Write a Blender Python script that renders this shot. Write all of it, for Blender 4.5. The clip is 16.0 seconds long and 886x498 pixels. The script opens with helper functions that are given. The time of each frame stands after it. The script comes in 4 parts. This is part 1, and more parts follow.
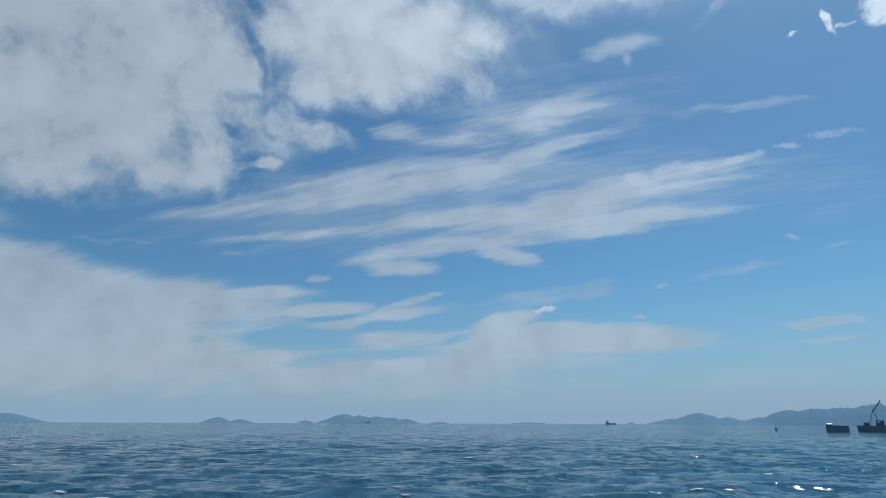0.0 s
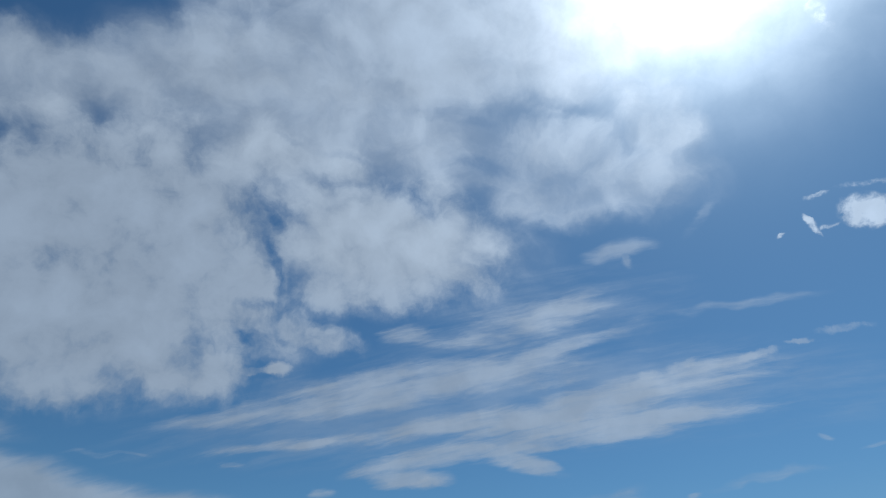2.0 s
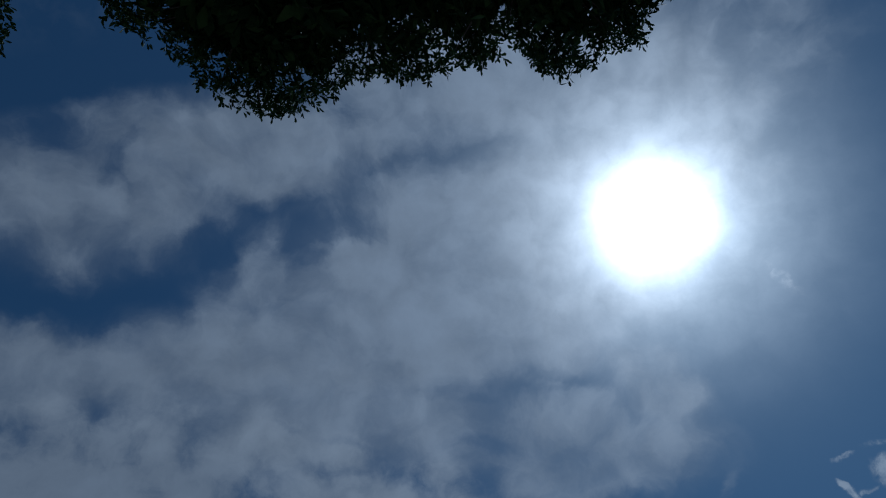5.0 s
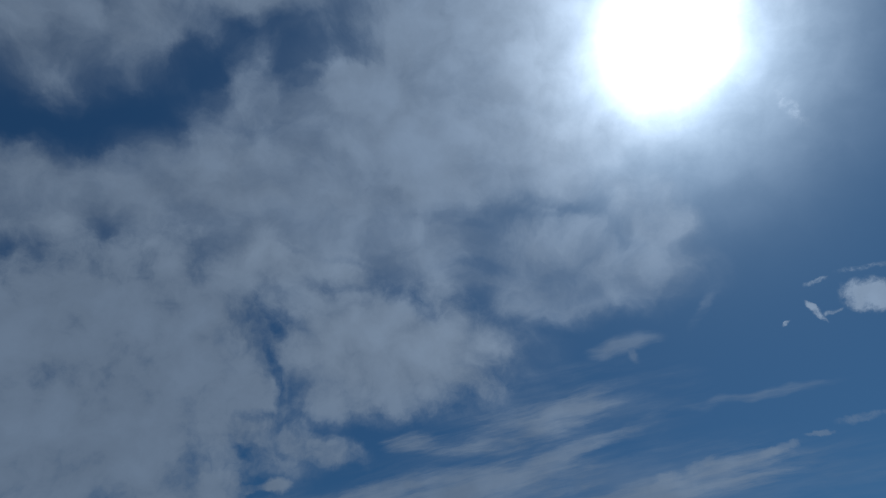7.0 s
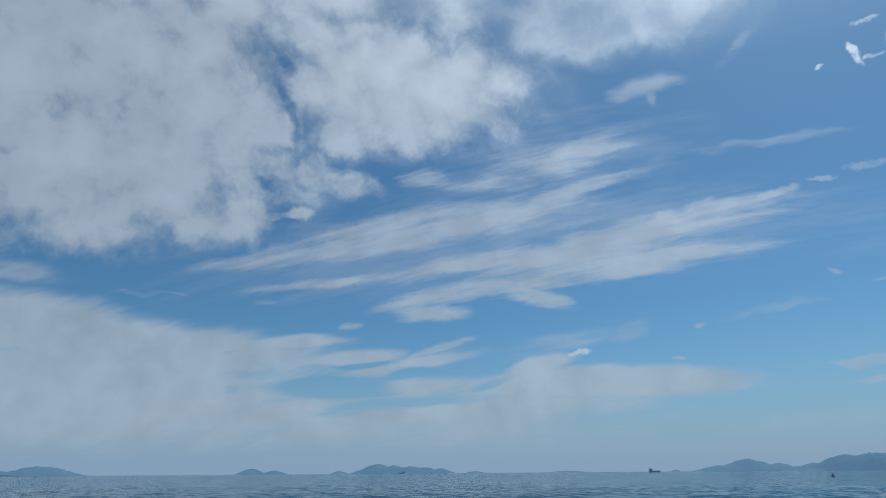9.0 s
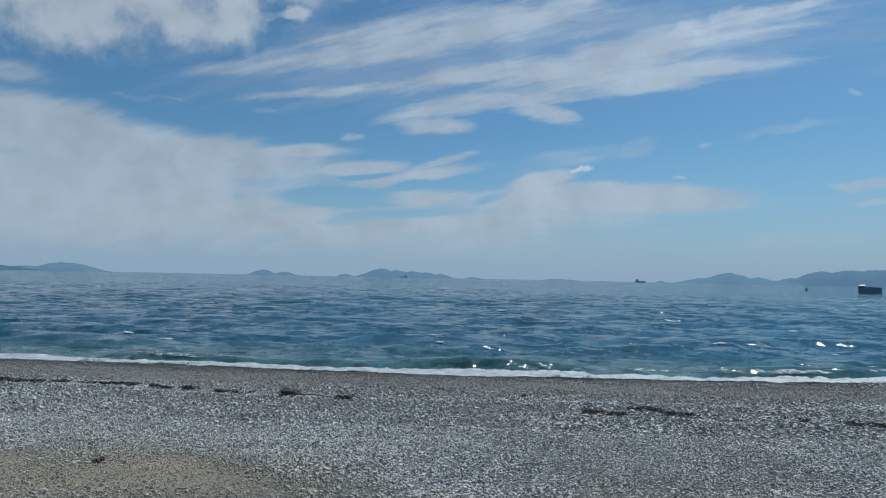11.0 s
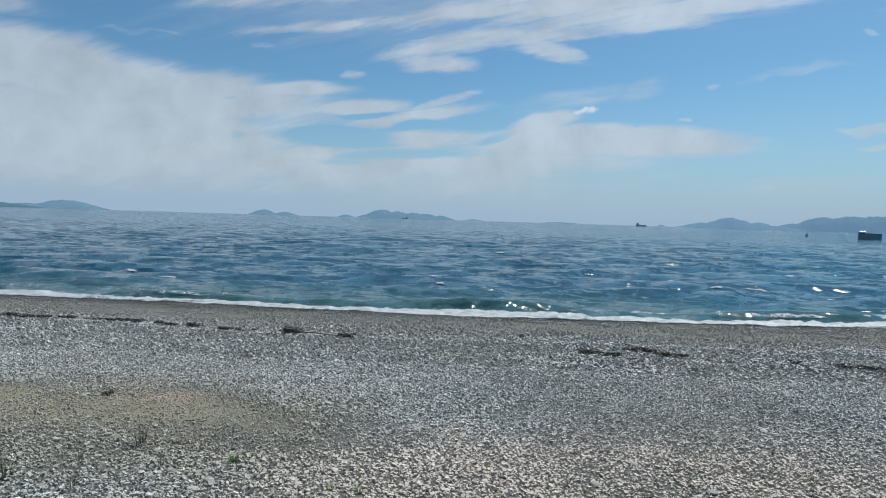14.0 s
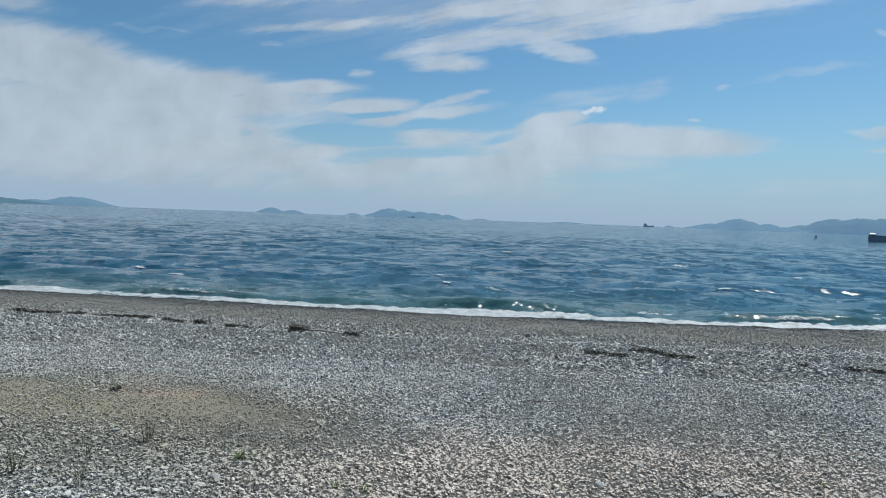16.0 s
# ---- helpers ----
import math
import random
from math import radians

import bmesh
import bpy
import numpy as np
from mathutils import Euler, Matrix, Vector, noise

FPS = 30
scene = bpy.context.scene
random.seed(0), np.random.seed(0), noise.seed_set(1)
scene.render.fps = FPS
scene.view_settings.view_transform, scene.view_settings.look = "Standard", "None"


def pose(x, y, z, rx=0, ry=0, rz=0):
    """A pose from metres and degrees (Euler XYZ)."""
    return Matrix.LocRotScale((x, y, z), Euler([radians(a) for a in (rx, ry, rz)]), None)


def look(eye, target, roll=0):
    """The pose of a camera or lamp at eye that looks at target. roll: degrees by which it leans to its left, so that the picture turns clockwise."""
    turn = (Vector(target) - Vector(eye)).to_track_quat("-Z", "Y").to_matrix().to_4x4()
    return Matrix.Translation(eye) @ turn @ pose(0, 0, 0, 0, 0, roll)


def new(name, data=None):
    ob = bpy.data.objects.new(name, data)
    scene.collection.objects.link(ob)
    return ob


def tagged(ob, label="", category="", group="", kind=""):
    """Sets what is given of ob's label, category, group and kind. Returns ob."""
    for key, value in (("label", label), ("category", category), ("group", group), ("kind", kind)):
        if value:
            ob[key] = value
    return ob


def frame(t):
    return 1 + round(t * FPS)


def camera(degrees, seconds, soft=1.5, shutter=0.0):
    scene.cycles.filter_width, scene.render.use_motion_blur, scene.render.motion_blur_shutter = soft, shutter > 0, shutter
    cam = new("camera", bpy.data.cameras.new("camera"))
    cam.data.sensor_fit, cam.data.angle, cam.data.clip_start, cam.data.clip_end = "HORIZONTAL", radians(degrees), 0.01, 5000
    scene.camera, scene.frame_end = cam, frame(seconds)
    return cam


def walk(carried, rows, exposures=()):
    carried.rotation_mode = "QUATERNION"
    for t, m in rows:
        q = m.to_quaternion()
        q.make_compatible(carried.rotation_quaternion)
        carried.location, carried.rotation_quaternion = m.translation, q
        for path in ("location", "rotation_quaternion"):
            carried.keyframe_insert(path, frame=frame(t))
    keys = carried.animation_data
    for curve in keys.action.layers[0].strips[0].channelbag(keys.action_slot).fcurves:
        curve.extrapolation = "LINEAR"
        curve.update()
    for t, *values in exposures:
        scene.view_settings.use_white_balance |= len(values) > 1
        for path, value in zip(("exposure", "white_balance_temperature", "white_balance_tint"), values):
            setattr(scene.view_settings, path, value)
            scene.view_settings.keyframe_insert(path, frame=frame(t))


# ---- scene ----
cam = camera(74.0, 16.0, soft=1.1)
EYE = (0.0, 0.0, 2.75)
# seconds, heading (clockwise), tilt, roll
PATH = [
    (0.0, 0.00, 16.50, 0.17),
    (0.5, 1.13, 24.37, -0.89),
    (1.0, 0.69, 28.57, -1.32),
    (1.5, -0.10, 32.27, -1.40),
    (2.0, -0.99, 36.01, -0.48),
    (2.5, -2.22, 42.13, 0.09),
    (3.0, -2.51, 48.67, -0.45),
    (3.5, -0.89, 55.81, -2.24),
    (4.0, 0.97, 60.44, -4.59),
    (4.2, -0.11, 61.62, -4.12),
    (5.0, 1.00, 62.60, -5.20),
    (5.7, 1.90, 60.60, -5.60),
    (6.3, 1.61, 55.26, -5.01),
    (6.5, 0.47, 52.68, -4.17),
    (7.0, -0.71, 45.82, -2.93),
    (7.5, -1.36, 38.95, -1.73),
    (8.0, -1.47, 31.62, -1.84),
    (8.5, -2.57, 25.86, -1.13),
    (9.0, -3.09, 20.84, -0.43),
    (9.5, -3.03, 16.36, -0.38),
    (10.0, -2.79, 11.93, 0.26),
    (10.2, -3.38, 9.89, 0.39),
    (10.9, -3.30, 3.60, 1.00),
    (11.6, -3.20, -1.20, 1.90),
    (12.3, -3.06, -2.94, 2.66),
    (12.5, -2.87, -2.87, 2.67),
    (13.0, -3.09, -2.63, 2.23),
    (13.5, -2.95, -2.79, 1.95),
    (14.0, -3.18, -2.87, 1.71),
    (14.5, -3.44, -2.65, 1.49),
    (15.0, -3.36, -2.77, 1.88),
    (15.5, -3.49, -2.89, 2.04),
    (16.0, -3.82, -2.97, 2.10),
]


def heading(az, el, roll):
    a, e = radians(az), radians(el)
    way = Vector((math.sin(a) * math.cos(e), math.cos(a) * math.cos(e), math.sin(e)))
    return look(EYE, Vector(EYE) + way * 10, roll)


walk(cam, [(t, heading(az, el, roll)) for t, az, el, roll in PATH], [
    (0.0, 0.16, 5540, 2),
    (0.5, 0.08, 5560, 2),
    (1.0, 0.04, 5480, 2),
    (1.5, -0.05, 5400, 3),
    (2.0, -0.16, 5270, 4),
    (2.5, -0.46, 5080, 4),
    (3.0, -0.80, 4930, 4),
    (3.5, -1.15, 4950, 4),
    (4.2, -1.40, 4850, 4),
    (6.3, -1.55, 4800, 4),
    (7.0, -1.22, 4850, 4),
    (7.5, -0.82, 4970, 4),
    (8.0, -0.42, 5170, 3),
    (8.5, -0.06, 5450, 2),
    (9.0, 0.03, 5450, 2),
    (10.2, 0.02, 5480, 2),
    (12.3, 0.45, 5920, 4),
    (16.0, 0.45, 5920, 4),
])

# ---- daylight ----
SUN_AZ, SUN_EL = radians(40.2), radians(57.5)
SUN_WAY = Vector((math.sin(SUN_AZ) * math.cos(SUN_EL), math.cos(SUN_AZ) * math.cos(SUN_EL), math.sin(SUN_EL)))
sun_data = bpy.data.lights.new("sun", "SUN")
sun_data.energy, sun_data.angle, sun_data.color = 3.2, radians(0.53), (1.0, 0.95, 0.88)
sun = new("sun", sun_data)
sun.matrix_world = look(SUN_WAY * 100, (0, 0, 0))


# ---- node helpers ----
class Graph:
    """Short hand for building node trees."""

    def __init__(self, tree):
        self.tree = tree
        tree.nodes.clear()

    def add(self, kind):
        return self.tree.nodes.new(kind)

    def wire(self, socket, value):
        if isinstance(value, bpy.types.NodeSocket):
            self.tree.links.new(value, socket)
        else:
            socket.default_value = value

    def math(self, op, a, b=0.0, c=0.0, clamp=False):
        n = self.add("ShaderNodeMath")
        n.operation, n.use_clamp = op, clamp
        for s, v in zip(n.inputs, (a, b, c)):
            self.wire(s, v)
        return n.outputs[0]

    def vec(self, op, a, b=(0, 0, 0), scale=None):
        n = self.add("ShaderNodeVectorMath")
        n.operation = op
        self.wire(n.inputs[0], a)
        self.wire(n.inputs[1], b)
        if scale is not None:
            self.wire(n.inputs["Scale"], scale)
        return n.outputs["Value" if op in ("DOT_PRODUCT", "LENGTH", "DISTANCE") else "Vector"]

    def noise(self, at, scale, detail=4.0, rough=0.55, dims="3D", distort=0.0, colour=False):
        n = self.add("ShaderNodeTexNoise")
        n.noise_dimensions = dims
        if at is not None:
            self.wire(n.inputs["Vector"], at)
        n.inputs["Scale"].default_value, n.inputs["Detail"].default_value = scale, detail
        n.inputs["Roughness"].default_value, n.inputs["Distortion"].default_value = rough, distort
        return n.outputs["Color" if colour else "Fac"]

    def map(self, at, lo, hi, to_lo=0.0, to_hi=1.0, smooth=False):
        n = self.add("ShaderNodeMapRange")
        n.interpolation_type = "SMOOTHSTEP" if smooth else "LINEAR"
        for s, v in zip(n.inputs, (at, lo, hi, to_lo, to_hi)):
            self.wire(s, v)
        return n.outputs[0]

    def mapping(self, at, loc=(0, 0, 0), rot=(0, 0, 0), scale=(1, 1, 1), kind="POINT"):
        n = self.add("ShaderNodeMapping")
        n.vector_type = kind
        self.wire(n.inputs["Vector"], at)
        for name, v in (("Location", loc), ("Rotation", rot), ("Scale", scale)):
            n.inputs[name].default_value = v
        return n.outputs[0]

    def mix(self, fac, a, b, blend="MIX"):
        n = self.add("ShaderNodeMix")
        n.data_type, n.blend_type = "RGBA", blend
        self.wire(n.inputs[0], fac)
        self.wire(n.inputs[6], a)
        self.wire(n.inputs[7], b)
        return n.outputs[2]

    def ramp(self, at, *stops):
        n = self.add("ShaderNodeValToRGB")
        self.wire(n.inputs[0], at)
        els = n.color_ramp.elements
        while len(els) < len(stops):
            els.new(0.5)
        for e, (pos, col) in zip(els, stops):
            e.position, e.color = pos, (*col, 1) if len(col) == 3 else col
        return n.outputs[0]


# ---- the sky: clear air, thin cloud sheets, streaks and puffs ----
# Each cloud patch: place and half-lengths in degrees on a flat chart of the sky, lean in degrees, thickness.
BANK = (
    (-31.4, 5.8, 25.1, 14.27, 1, 1.00),
    (-35.3, -2.3, 28.4, 10.74, -3, 1.00),
    (-25.5, -7.5, 11.7, 4.48, -7, 0.90),
    (-21.5, -1.0, 9.3, 8.00, 5, 0.90),
    (-35.1, -8.5, 11.0, 3.14, -9, 0.80),
    (-6.5, 3.9, 16.7, 9.13, -4, 0.95),
    (-10.1, 8.5, 9.1, 5.27, -5, 0.80),
    (-1.4, 1.2, 9.3, 2.55, -17, 0.90),
    (-10.3, -0.8, 9.1, 3.07, -4, 0.75),
    (-13.5, -4.9, 7.4, 2.15, -22, 0.75),
    (-18.5, -8.4, 3.5, 0.91, 1, 0.75),
    (-16.5, -8.2, 1.7, 1.16, -1, 1.00),
    (-30.5, 7.6, 22.9, 9.35, -2, 0.95),
    (-17.8, 12.0, 8.8, 4.52, -8, 0.75),
)
SHELF = (
    (-37.4, -17.8, 16.9, 4.57, -21, 1.00),
    (-27.9, -20.5, 19.4, 3.62, -10, 1.00),
    (-35.8, -23.3, 29.2, 7.26, -10, 1.00),
    (-19.2, -20.6, 9.1, 1.17, -2, 0.90),
    (-12.0, -22.7, 7.5, 1.09, 2, 0.90),
    (-6.0, -23.4, 9.8, 1.01, 8, 0.80),
    (-4.0, -22.2, 6.3, 0.67, 15, 0.60),
    (-5.9, -25.6, 8.4, 1.25, 1, 0.80),
    (-16.9, -26.8, 5.2, 1.15, 0, 0.85),
    (-40.9, -11.4, 7.0, 1.68, -16, 0.50),
)
LOW = (
    (11.1, -25.3, 20.3, 2.19, 4, 1.20),
    (5.9, -23.8, 4.9, 1.40, 14, 1.00),
    (12.3, -24.3, 5.8, 1.30, 6, 0.90),
    (-1.3, -27.9, 26.9, 2.94, 2, 0.80),
    (-6.5, -29.1, 30.9, 3.64, -1, 0.70),
    (8.6, -21.5, 12.7, 1.65, 13, 0.35),
    (15.3, -20.0, 4.2, 1.61, 21, 0.40),
    (24.0, -24.2, 3.7, 0.62, 9, 0.50),
    (31.2, -27.3, 11.4, 1.61, 12, 0.35),
    (-20.9, -28.1, 44.2, 3.94, -6, 0.50),
)
GAP = (
    (-14.1, -25.4, 8.4, 1.07, -4, 0.90),
    (-6.6, -24.2, 3.1, 0.67, 3, 0.70),
    (-6.4, -27.2, 10.8, 0.74, 1, 0.70),
    (-23.8, -21.1, 1.1, 0.41, 2, 0.50),
    (-23.7, -24.8, 1.2, 0.58, 4, 0.45),
    (1.0, -25.6, 2.8, 0.66, 16, 0.60),
    (-10.5, -23.5, 3.8, 0.50, 3, 0.60),
    (-13.4, -27.8, 3.8, 0.49, 1, 0.40),
)
STREAK = (
    (-11.5, -11.5, 18.4, 1.69, 4, 0.85),
    (-2.3, -9.6, 18.2, 2.35, 7, 1.00),
    (9.4, -6.9, 9.3, 1.23, 17, 0.80),
    (9.6, -3.9, 7.8, 2.60, 20, 0.75),
    (-4.1, -5.3, 4.3, 1.07, 5, 0.80),
    (2.5, -6.0, 7.5, 1.07, 2, 0.70),
    (6.2, -3.8, 9.6, 2.28, 9, 0.50),
    (9.8, -9.9, 4.2, 0.74, 11, 0.60),
)
BAND = (
    (-13.4, -14.9, 13.3, 0.76, 3, 0.70),
    (-14.0, -15.0, 6.1, 0.51, 4, 1.00),
    (0.9, -13.3, 13.9, 1.43, 10, 0.85),
    (10.7, -12.4, 16.4, 2.23, 11, 1.00),
    (18.5, -13.0, 15.2, 1.21, 8, 0.95),
    (18.7, -10.3, 15.3, 2.09, 12, 0.75),
    (25.0, -8.5, 5.9, 2.34, 8, 0.70),
    (10.9, -15.0, 16.4, 1.57, 9, 0.85),
    (-2.7, -16.7, 9.8, 1.69, 10, 0.85),
    (-4.4, -18.5, 5.5, 1.35, -1, 1.00),
    (5.7, -17.0, 5.6, 1.26, -14, 0.85),
    (3.4, -16.1, 8.5, 1.09, 5, 0.75),
    (-12.5, -19.4, 1.8, 0.68, 0, 0.60),
    (-20.9, -16.4, 1.7, 0.50, -6, 0.50),
)
TUFT = (
    (18.2, -9.2, 1.3, 0.64, 4, 1.00),
    (21.0, -8.3, 2.2, 0.63, 18, 0.90),
    (27.3, -7.2, 2.8, 0.54, 17, 1.00),
    (30.7, -6.0, 1.5, 0.30, 10, 0.90),
    (34.0, -4.8, 3.1, 0.51, 11, 0.70),
    (-2.7, -18.8, 2.8, 0.51, 7, 0.90),
    (11.1, -13.3, 1.7, 0.33, 11, 0.70),
)
VEILBAND = (
    (3.9, -11.5, 41.5, 6.71, 4, 1.00),
    (8.1, -4.0, 18.7, 5.72, 11, 0.80),
)
WISP = (
    (15.9, 2.6, 4.7, 1.15, 11, 1.00),
    (16.7, 1.9, 1.7, 0.86, -61, 0.70),
    (26.1, -2.7, 9.0, 0.76, 8, 0.50),
    (16.6, -4.7, 6.9, 0.72, 16, 0.40),
    (21.2, -19.7, 1.0, 0.47, 16, 0.90),
    (27.4, -17.6, 8.6, 0.61, 16, 0.40),
    (32.0, -14.1, 1.0, 0.30, 5, 0.70),
    (35.7, -14.6, 1.9, 0.37, 13, 0.70),
    (34.9, -21.7, 4.4, 0.66, 11, 1.40),
    (35.6, -23.1, 3.4, 0.51, 13, 1.20),
    (19.3, -22.8, 1.0, 0.24, 13, 0.80),
    (-0.7, -20.9, 1.3, 0.34, 13, 0.70),
    (-30.2, -14.8, 5.1, 0.32, -6, 0.50),
    (23.2, 5.4, 4.6, 0.88, 57, 0.30),
)
PUFF = (
    (36.3, 5.4, 2.7, 1.93, -5, 1.00),
    (35.8, 4.4, 1.3, 0.67, -11, 0.80),
    (32.2, 4.3, 1.5, 0.42, -54, 0.70),
    (32.6, 7.0, 1.3, 0.38, 17, 0.50),
    (29.8, 3.5, 0.7, 0.29, 43, 0.50),
    (33.4, 4.2, 1.2, 0.30, 15, 0.50),
    (36.3, 7.8, 3.6, 0.37, 3, 0.35),
    (10.2, -22.5, 1.7, 0.49, 13, 0.65),
    (32.2, 22.8, 3.3, 0.88, -58, 0.40),
)
VEIL = (
    (-4.8, 21.3, 41.5, 9.41, 6, 1.00),
    (4.8, 32.0, 35.8, 13.03, 14, 1.00),
    (-33.7, 35.2, 18.8, 10.35, 5, 0.65),
    (-16.7, 38.8, 14.8, 5.06, -6, 0.80),
    (7.8, 12.6, 12.8, 5.74, -5, 0.65),
    (10.9, 8.4, 10.0, 2.78, -1, 0.60),
    (-36.2, 18.5, 18.1, 6.88, 3, 0.70),
    (18.5, 15.2, 9.8, 4.91, -49, 0.50),
    (19.1, 37.1, 21.1, 11.67, -11, 0.70),
    (-18.9, 41.8, 25.2, 7.04, 3, 0.80),
    (12.5, 47.8, 37.6, 13.24, -8, 0.80),
    (-40.7, 36.4, 15.3, 8.01, 3, 0.60),
    (-10.0, 13.9, 28.0, 7.53, -3, 0.75),
    (-6.0, 4.1, 19.9, 7.99, -7, 0.60),
    (5.9, 10.5, 18.7, 5.83, -5, 0.60),
    (11.7, 8.9, 17.5, 5.49, 0, 0.60),
)
HOLE = (
    (-38.1, 25.4, 7.0, 3.51, 0, 1.00),
    (-31.8, 23.5, 4.4, 1.61, 2, 0.60),
    (-23.1, 31.7, 5.3, 3.53, -4, 0.90),
    (-11.6, 33.0, 11.2, 2.55, 12, 0.85),
    (-13.5, 30.6, 3.4, 1.87, 14, 0.60),
    (-28.3, 27.4, 4.3, 1.72, 36, 0.60),
    (-31.2, 39.4, 5.5, 1.38, 62, 0.50),
    (-8.2, 43.9, 5.3, 2.45, 7, 0.50),
    (-36.5, 42.1, 5.3, 3.04, 11, 0.80),
    (-39.2, 20.5, 4.4, 1.91, 9, 0.40),
    (-39.7, 48.8, 6.2, 4.83, 12, 0.90),
    (-31.5, 37.0, 4.7, 1.37, -76, 0.50),
    (-36.8, 26.4, 3.9, 2.37, -3, 0.30),
)
CREASE = (
    (-10.9, 9.8, 4.4, 1.12, -10, 0.40),
    (-16.4, 7.2, 4.5, 0.83, -37, 0.50),
    (-3.2, 7.3, 4.9, 1.75, -34, 0.60),
    (2.6, 15.4, 2.8, 0.76, -14, 0.25),
    (-10.3, 11.9, 3.4, 0.65, -10, 0.40),
    (9.7, 16.9, 4.8, 0.85, -16, 0.40),
    (-15.1, 13.6, 2.6, 0.49, -16, 0.30),
    (2.8, 11.1, 5.1, 0.82, -9, 0.40),
    (-17.0, 6.6, 3.0, 0.71, -62, 0.50),
    (-16.8, 1.1, 5.3, 0.87, -84, 0.55),
    (-18.4, -1.9, 2.7, 0.72, -2, 0.60),
    (-20.1, -4.6, 2.3, 0.65, -46, 0.50),
    (-28.7, -6.3, 1.7, 0.39, 16, 0.40),
    (-40.1, -0.5, 1.1, 0.52, -10, 0.40),
    (-21.1, 4.9, 2.7, 0.94, -29, 0.25),
)


def build_sky():
    world = bpy.data.worlds.new("sky")
    scene.world = world
    world.use_nodes = True
    g = Graph(world.node_tree)
    sky = g.add("ShaderNodeTexSky")
    sky.sky_type = "NISHITA"
    sky.sun_disc, sky.sun_elevation, sky.sun_rotation = False, SUN_EL, SUN_AZ
    sky.altitude, sky.air_density, sky.dust_density, sky.ozone_density = 0.0, 1.0, 0.6, 2.5
    way = g.add("ShaderNodeTexCoord").outputs["Generated"]
    # chart of the sky: stereographic, round a point 33 degrees up
    up = radians(33)
    k = g.math("DIVIDE", 114.6, g.math("ADD", 1.0, g.vec("DOT_PRODUCT", way, (0, math.cos(up), math.sin(up)))))
    comb = g.add("ShaderNodeCombineXYZ")
    g.wire(comb.inputs[0], g.math("MULTIPLY", g.vec("DOT_PRODUCT", way, (1, 0, 0)), k))
    g.wire(comb.inputs[1], g.math("MULTIPLY", g.vec("DOT_PRODUCT", way, (0, -math.sin(up), math.cos(up))), k))
    chart = comb.outputs[0]

    def along(at, stretch, lean=-9):
        """Drawn out along the wind, which runs a little uphill on the chart."""
        return g.mapping(g.mapping(at, rot=(0, 0, radians(lean))), scale=stretch)

    def warped(at, scale, size, detail=3.0, stretch=None):
        where = along(at, stretch) if stretch else at
        c = g.noise(where, scale, detail, 0.6, "2D", colour=True)
        return g.vec("ADD", at, g.vec("MULTIPLY", g.vec("SUBTRACT", c, (0.5, 0.5, 0.5)), (size, size * (0.35 if stretch else 1.0), 0)))

    def patches(at, table):
        """Flat-topped patches of cloud, melted into one another."""
        total = None
        for x, y, rx, ry, lean, thick in table:
            local = g.mapping(at, (x, y, 0), (0, 0, radians(lean)), (rx, ry, 1), "TEXTURE")
            grad = g.add("ShaderNodeTexGradient")
            grad.gradient_type = "SPHERICAL"
            g.wire(grad.inputs[0], local)
            one = g.map(grad.outputs["Fac"], 0.0, 0.65, 0.0, thick)
            total = one if total is None else g.math("SMOOTH_MAX", total, one, 0.1)
        return total

    lumpy = warped(chart, 0.20, 2.6, 5.0)
    soft = warped(warped(chart, 0.07, 5.0, 2.0), 0.30, 2.2, 4.0)
    drawn = warped(warped(chart, 0.07, 2.2, 1.0, (0.5, 1.3, 1)), 0.5, 2.0, 5.0, (0.35, 1.1, 1))
    tight = warped(chart, 0.8, 0.75, 5.0)

    cells = g.add("ShaderNodeTexVoronoi")
    cells.voronoi_dimensions, cells.feature = "2D", "SMOOTH_F1"
    g.wire(cells.inputs["Vector"], soft)
    cells.inputs["Scale"].default_value, cells.inputs["Smoothness"].default_value = 0.22, 0.7
    billow = g.math("MULTIPLY_ADD", g.math("SUBTRACT", 0.42, cells.outputs["Distance"]), 0.25, g.noise(lumpy, 0.24, 8.0, 0.59, "2D"))
    wool = g.math("MULTIPLY_ADD", g.math("SUBTRACT", 0.42, cells.outputs["Distance"]), 0.16, g.noise(soft, 0.12, 7.0, 0.58, "2D"))
    flow = g.noise(along(drawn, (0.28, 1.5, 1)), 0.36, 6.0, 0.62, "2D")
    hair = g.noise(along(drawn, (0.12, 1.8, 1), -12), 0.9, 4.0, 0.55, "2D")
    grain = g.noise(tight, 0.9, 5.0, 0.62, "2D")

    def cover(d, tex, amount, lo, hi):
        there = g.map(d, 0.06, 0.35)
        return g.map(g.math("MULTIPLY_ADD", g.math("SUBTRACT", tex, 0.5), g.math("MULTIPLY", there, amount), d), lo, hi, smooth=True)

    holes, creases = patches(soft, HOLE), patches(lumpy, CREASE)
    torn = cover(holes, wool, -1.6, 0.1, 1.0)
    bank = cover(g.math("MULTIPLY_ADD", creases, -0.5, patches(lumpy, BANK)), billow, 1.5, 0.07, 0.95)
    gaps = patches(drawn, GAP)
    shelf = cover(g.math("MULTIPLY_ADD", gaps, -0.8, patches(drawn, SHELF)), flow, 0.8, 0.08, 0.8)
    low = cover(g.math("MULTIPLY_ADD", gaps, -0.8, patches(drawn, LOW)), flow, 0.9, 0.08, 0.85)
    sheet = g.math("MULTIPLY_ADD", creases, -0.4, patches(soft, VEIL))
    veil = g.math("MULTIPLY", cover(sheet, wool, 2.0, 0.06, 1.1), g.math("MULTIPLY_ADD", torn, -0.8, 1.0))
